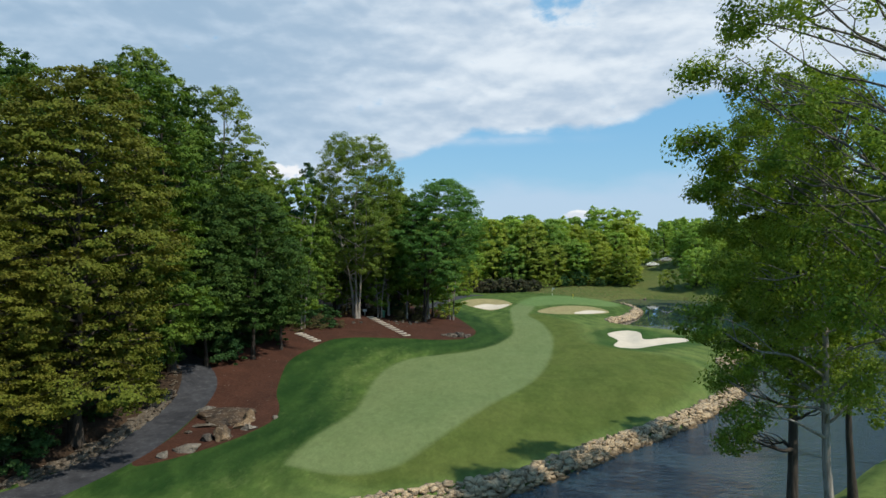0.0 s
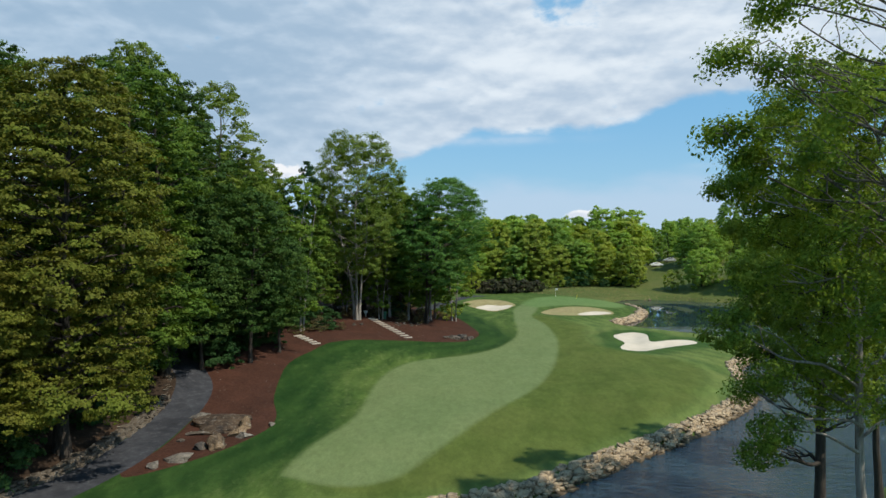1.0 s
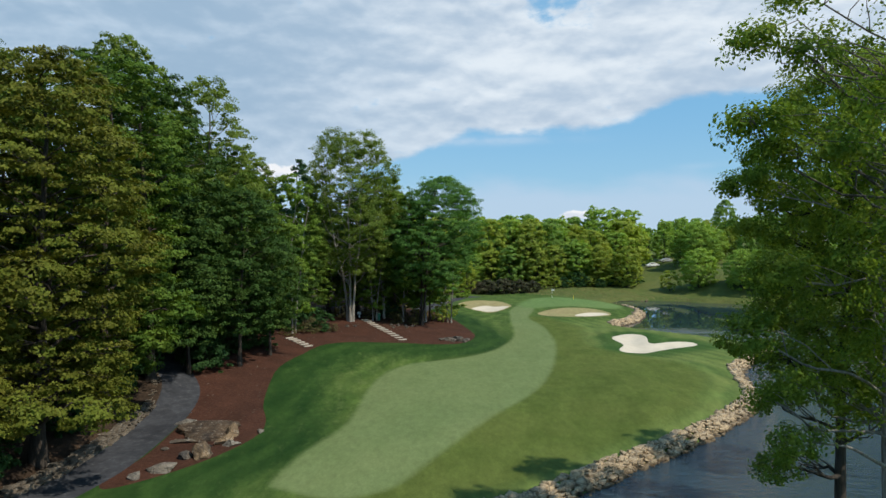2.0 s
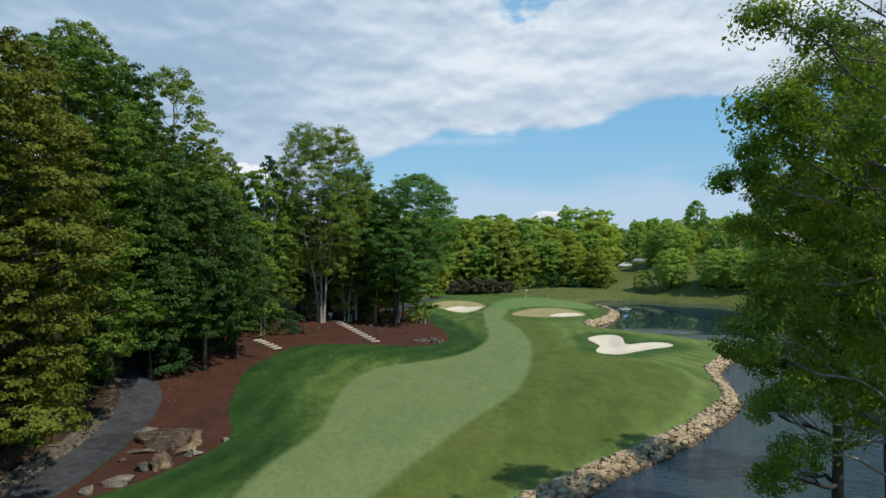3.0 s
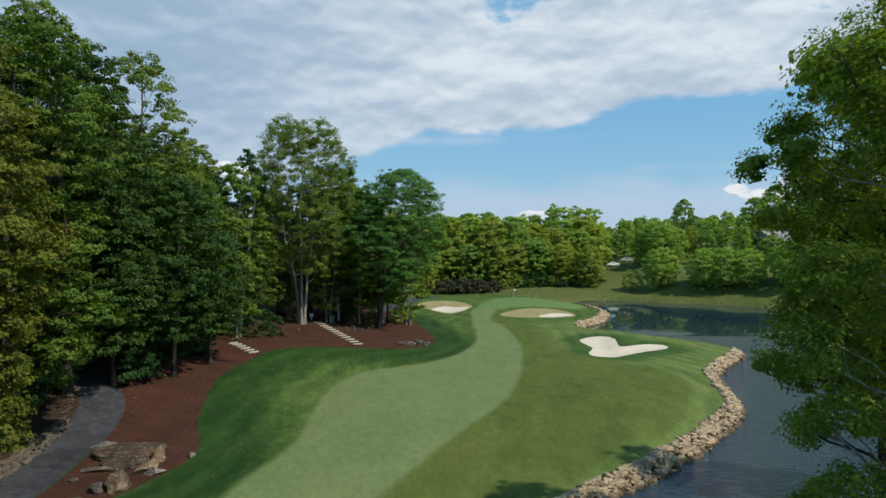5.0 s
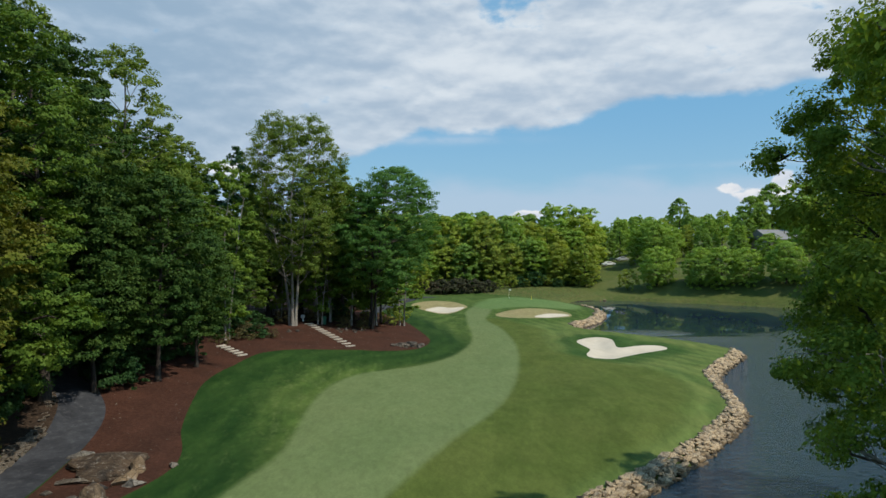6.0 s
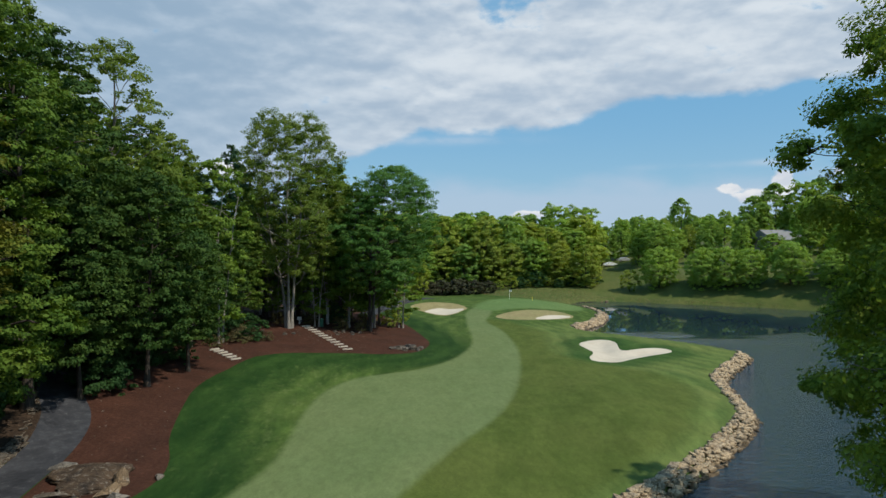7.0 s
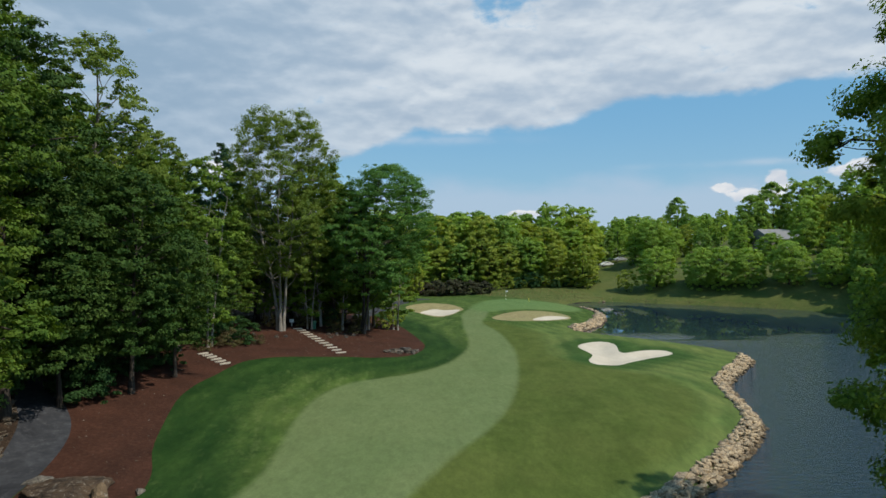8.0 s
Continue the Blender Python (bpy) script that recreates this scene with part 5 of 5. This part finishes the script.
def boulder(x, y, sx, sy, sz, seed, material, label, turn=0.0, lift=0.1):
    """A weathered boulder: a worn lump cut by a few planes of cleavage, its foot sunk in the ground."""
    rng = random.Random(seed)
    bm = bmesh.new()
    bmesh.ops.create_icosphere(bm, subdivisions=5 if sx > 3 else 4, radius=0.5)
    off = Vector((rng.uniform(0, 50), rng.uniform(0, 50), rng.uniform(0, 50)))
    cuts = []
    for k in range(15):
        n = Vector((rng.gauss(0, 1), rng.gauss(0, 1), rng.gauss(0.25, 0.6))).normalized()
        cuts.append((n, rng.uniform(0.20, 0.42)))
    for v in bm.verts:
        p = v.co * (1 + 0.34 * noise.noise(v.co * 2.0 + off))
        for n, d in cuts:
            over = p.dot(n) - d
            if over > 0:
                p -= n * over * 0.97
        ledge = noise.noise(Vector((p.x * 2.0, p.y * 2.0, p.z * 9)) + off)
        step_ = math.floor(noise.noise(p * 3.1 + off) * 4) * 0.035          # split ledges
        p *= 1 + step_ + 0.06 * noise.noise(p * 6 + off) + 0.04 * noise.noise(p * 15 + off) + 0.07 * ledge
        v.co = Vector((p.x * sx * 1.12, p.y * sy * 1.12, p.z * sz * 1.2))
    me = bpy.data.meshes.new("boulder")
    bm.to_mesh(me)
    bm.free()
    me.materials.append(material)
    ob = new("boulder", me)
    ob.matrix_basis = pose(x, y, ground_z(x, y) + sz * lift, 0, 0, turn)
    return tagged(ob, label, "boulder", "boulders in the mulch bed")


# outcrop in the mulch bed and single stones
for args in [(-19.3, 48.9, 2.6, 1.7, 0.9, 1, PALE_ROCK, "grey lichen-spotted boulder in the mulch", 15), (-20.2, 47.0, 1.2, 0.9, 0.8, 2, PALE_ROCK, "small pale grey boulder beside the cart path", 70),
             (-17.7, 51.6, 1.9, 1.7, 1.5, 3, TAN_ROCK, "large tan boulder with a broken face", 30), (-18.8, 51.2, 1.6, 1.2, 0.7, 4, GREY_ROCK, "grey wedge-shaped boulder by the outcrop", 100),
             (-18.9, 57.8, 6.0, 5.4, 1.25, 5, DARK_ROCK, "wide dark rock outcrop rising from the mulch", 20, -0.05), (-17.4, 56.6, 1.5, 1.2, 1.7, 6, TAN_ROCK, "upright tan boulder standing on the outcrop", 0),
             (-16.7, 54.3, 1.6, 1.0, 0.6, 7, PALE_ROCK, "flat pale stone at the grass edge", 40), (-21.9, 58.6, 2.4, 1.2, 0.6, 8, PALE_ROCK, "long low grey stone beside the outcrop", 10),
             (-15.5, 57.8, 0.9, 0.7, 0.5, 9, PALE_ROCK, "small grey stone at the mulch's edge", 80), (-20.4, 54.4, 2.4, 1.3, 0.6, 11, GREY_ROCK, "grey slab leaning on the outcrop", 25),
             (-17.3, 54.7, 1.5, 1.1, 1.0, 12, TAN_ROCK, "cracked tan block at the foot of the outcrop", 50), (-20.9, 52.6, 1.0, 0.8, 0.4, 13, GREY_ROCK, "small grey stone beside the boulders", 120),
             (-18.6, 53.6, 1.7, 1.2, 0.7, 14, GREY_ROCK, "cracked grey block at the foot of the outcrop", 140)]:
    boulder(*args)
for i, (x, y, sx, sy, sz, turn) in enumerate([(-3.4, 103.2, 2.0, 1.3, 0.9, 10), (-2.0, 104.2, 2.4, 1.3, 1.1, 30), (-0.9, 105.4, 1.8, 1.1, 0.9, 60), (-4.4, 102.8, 1.3, 1.0, 0.7, 0), (-2.8, 102.8, 1.2, 0.8, 0.6, 40), (-1.2, 104.0, 1.1, 0.8, 0.6, 70)]):
    boulder(x, y, sx, sy, sz, 30 + i, GREY_ROCK, "weathered grey boulder at the mulch bed's edge", turn)
for i, (x, y) in enumerate([(-12.6, 109.2), (-11.6, 109.8), (-10.6, 110.4), (-12.0, 107.6), (-10.2, 108.8), (-9.4, 110.6), (-18.4, 104.6), (-17.4, 105.4), (-21.3, 104.8)]):
    boulder(x, y, 0.9, 0.7, 0.5, 50 + i, GREY_ROCK, "loose grey stone lying on the mulch", 37 * i)

# low dry-stone edging on the uphill side of the cart path
edging = thing("stone_edging", 0, 0, 0, "low dry-laid stone edging along the cart path", "stone wall", kind="structure")
slabs = [rock_mesh("stone", 200 + i, EDGE_STONE, 1.2, 0.62, 0.3) for i in range(8)]
s = along(PATH_LINE)
q = 8.0
while q < 44:
    x, y = np.interp(q, s, PATH_LINE[:, 0]), np.interp(q, s, PATH_LINE[:, 1])
    tx, ty = np.interp(q + 0.5, s, PATH_LINE[:, 0]) - x, np.interp(q + 0.5, s, PATH_LINE[:, 1]) - y
    L = math.hypot(tx, ty)
    for r in range(3):
        size = rng.uniform(0.6, 1.15)
        o = 1.85 + 0.22 * r + rng.uniform(-0.12, 0.12)
        px_, py_ = x - ty / L * o, y + tx / L * o
        ob = new("stone", slabs[rng.randrange(8)])
        ob.parent = edging
        ob.matrix_basis = pose(px_, py_, ground_z(x, y) + 0.08 + 0.2 * r, rng.uniform(-10, 10), rng.uniform(-10, 10), math.degrees(math.atan2(ty, tx)) + rng.uniform(-15, 15)) @ Matrix.Diagonal((size, size, size, 1))
    q += rng.uniform(0.55, 0.8)

# ---------------------------------------------------------------- garden steps
def box(bm, sx, sy, sz, m, bevel=0.02):
    r = bmesh.ops.create_cube(bm, size=1.0, matrix=m @ Matrix.Diagonal((sx, sy, sz, 1)))
    if bevel:
        edges = {e for v in r["verts"] for e in v.link_edges}
        bmesh.ops.bevel(bm, geom=list(edges), offset=bevel, segments=1, affect="EDGES")


def steps(x0, y0, x1, y1, n, width, label):
    root = thing("garden_steps", x0, y0, ground_z(x0, y0), label, "steps", "garden steps", turn=math.degrees(math.atan2(y1 - y0, x1 - x0)))
    inv = root.matrix_basis.inverted()
    bm = bmesh.new()
    box(bm, 0.30, width, 0.16, Matrix.Identity(4), 0.02)
    me = bpy.data.meshes.new("step")
    bm.to_mesh(me)
    bm.free()
    me.materials.append(STEP_STONE)
    for i in range(n):
        f = (i + 0.5) / n
        x, y = x0 + (x1 - x0) * f, y0 + (y1 - y0) * f
        ob = part("step", me, None, root)
        ob.matrix_basis = inv @ pose(x, y, ground_z(x, y) + 0.07, 0, 0, math.degrees(math.atan2(y1 - y0, x1 - x0)) + (i * 37 % 7 - 3) * 0.8)


steps(-9.2, 98.6, -17.3, 111.6, 12, 1.25, "flight of pale timber steps climbing the mulch bank")
steps(-19.6, 88.2, -23.2, 90.9, 6, 1.25, "short flight of pale timber steps in the mulch")

# ---------------------------------------------------------------- small things on the course
def cyl(bm, r0, r1, h, z, seg=12, x=0, y=0):
    bmesh.ops.create_cone(bm, cap_ends=True, segments=seg, radius1=r0, radius2=r1, depth=h, matrix=Matrix.Translation((x, y, z + h / 2)))


flag = thing("flagstick", 17.3, 175.3, ground_z(17.3, 175.3), "white golf flagstick with a pale flag in the green", "flagstick")
bm = bmesh.new()
cyl(bm, 0.03, 0.025, 2.15, 0)
part("pole", bm, WHITE, flag)
bm = bmesh.new()
vs = [[bm.verts.new((0.02 + 0.5 * i / 6, 0.04 * math.sin(i * 1.2) + o, 2.12 - 0.36 * j - 0.05 * i / 6)) for j in (0, 1)] for o in (0,) for i in range(7)]
for a, b_ in zip(vs, vs[1:]):
    bm.faces.new((a[0], b_[0], b_[1], a[1]))
bmesh.ops.solidify(bm, geom=bm.faces[:], thickness=0.01)
part("flag", bm, WHITE, flag, "pale fluttering flag")
bm = bmesh.new()
cyl(bm, 0.06, 0.06, 0.02, 0)
part("cup", bm, WHITE, flag)

stake = thing("hazard_stake", 22.0, 171.0, ground_z(22, 171), "yellow hazard stake standing in the grass", "stake")
bm = bmesh.new()
cyl(bm, 0.06, 0.05, 0.9, 0)
part("post", bm, YELLOW, stake)
bm = bmesh.new()
cyl(bm, 0.05, 0.0, 0.12, 0.9)
part("cap", bm, YELLOW, stake)

can = thing("litter_bin", -15.1, 112.6, ground_z(-15.1, 112.6), "green plastic litter bin at the top of the steps", "bin")
bm = bmesh.new()
cyl(bm, 0.30, 0.34, 1.05, 0, 16)
part("body", bm, BIN_GREEN, can)
bm = bmesh.new()
cyl(bm, 0.37, 0.30, 0.12, 1.05, 16)
part("lid", bm, BIN_GREEN, can)
post = thing("sign_post", -18.2, 113.0, ground_z(-18.2, 113.0), "white tee marker post beside the steps", "post")
bm = bmesh.new()
box(bm, 0.16, 0.16, 0.9, Matrix.Translation((0, 0, 0.45)), 0.02)
part("post", bm, WHITE, post)
bm = bmesh.new()
box(bm, 0.6, 0.08, 0.45, Matrix.Translation((0, -0.1, 0.75)), 0.02)
part("board", bm, WHITE, post)
for x, y in ((42.5, 192.2), (43.6, 192.6)):
    boulder(x, y, 1.0, 0.8, 0.9, int(x * 10), RIPRAP, "pale stone at the far water's edge")


def car(x, y, turn, paint, label):
    root = thing("parked_car", x, y, ground_z(x, y), label, "car", "parked cars", turn=turn)
    bm = bmesh.new()
    prof = [(-2.2, 0.35), (-2.25, 0.75), (-1.5, 0.9), (-0.8, 1.4), (0.7, 1.42), (1.7, 0.95), (2.2, 0.85), (2.25, 0.35)]
    rings = []
    for yy, k in ((-0.85, 0.96), (-0.78, 1.0), (0.78, 1.0), (0.85, 0.96)):
        rings.append([bm.verts.new((px_, yy * (0.86 if pz > 1.2 else 1), 0.35 + (pz - 0.35) * k)) for px_, pz in prof])
    for a, b_ in zip(rings, rings[1:]):
        for i in range(len(prof)):
            j = (i + 1) % len(prof)
            bm.faces.new((a[i], a[j], b_[j], b_[i]))
    bm.faces.new(rings[0][::-1])
    bm.faces.new(rings[-1])
    part("body", bm, paint, root)
    for sy in (-0.80, 0.80):
        bm = bmesh.new()
        box(bm, 1.7, 0.04, 0.36, Matrix.Translation((-0.05, sy * 0.98, 1.12)), 0.0)
        part("side_window", bm, GLASS_DARK, root)
    for wx in (-1.35, 1.35):
        for wy in (-0.8, 0.8):
            bm = bmesh.new()
            bmesh.ops.create_cone(bm, cap_ends=True, segments=16, radius1=0.33, radius2=0.33, depth=0.2, matrix=pose(wx, wy, 0.33, 90))
            wheel = part("wheel", bm, TYRE, root)
            bm = bmesh.new()
            bmesh.ops.create_cone(bm, cap_ends=True, segments=12, radius1=0.2, radius2=0.18, depth=0.03, matrix=pose(wx, wy * 1.14, 0.33, 90))
            part("rim", bm, SILVER, wheel, "silver wheel rim")
    for hx_, colour, nm in ((2.22, WHITE, "headlight"), (-2.22, YELLOW, "tail_light")):
        for hy_ in (-0.6, 0.6):
            bm = bmesh.new()
            box(bm, 0.06, 0.28, 0.14, Matrix.Translation((hx_, hy_, 0.68)), 0.01)
            part(nm, bm, colour, root)
    bm = bmesh.new()
    box(bm, 0.9, 1.3, 0.03, pose(1.18, 0, 1.17, 0, 25, 0), 0.0)
    part("windscreen", bm, GLASS_DARK, root)
    return root


car(57.5, 247, 10, WHITE, "white car parked beyond the far meadow")
car(62.5, 249, 12, SILVER, "silver car parked beyond the far meadow")

# a roof among the trees of the far hill
hx, hy = 102, 224
house = thing("house", hx, hy, ground_z(hx, hy), "beige house with a grey roof among far trees", "house", turn=20)
bm = bmesh.new()
box(bm, 12, 9, 3.6, Matrix.Translation((0, 0, 1.5)), 0.02)
part("wall", bm, SIDING, house)
bm = bmesh.new()
v = [bm.verts.new(p) for p in ((-6.6, -5.2, 3.1), (6.6, -5.2, 3.1), (6.6, 5.2, 3.1), (-6.6, 5.2, 3.1), (-6.6, 0, 6.0), (6.6, 0, 6.0))]
for f in ((0, 1, 5, 4), (2, 3, 4, 5), (0, 4, 3), (1, 2, 5), (0, 3, 2, 1)):
    bm.faces.new([v[i] for i in f])
part("roof", bm, ROOF_GREY, house)
for wx in (-3.5, 0, 3.5):
    bm = bmesh.new()
    box(bm, 1.1, 0.08, 1.4, Matrix.Translation((wx, -4.53, 1.9)), 0.01)
    pane = part("window", bm, GLASS_DARK, house)
    bm = bmesh.new()
    box(bm, 1.3, 0.16, 0.08, Matrix.Translation((wx, -4.58, 1.16)), 0.01)
    part("sill", bm, WHITE, pane, "white window sill")
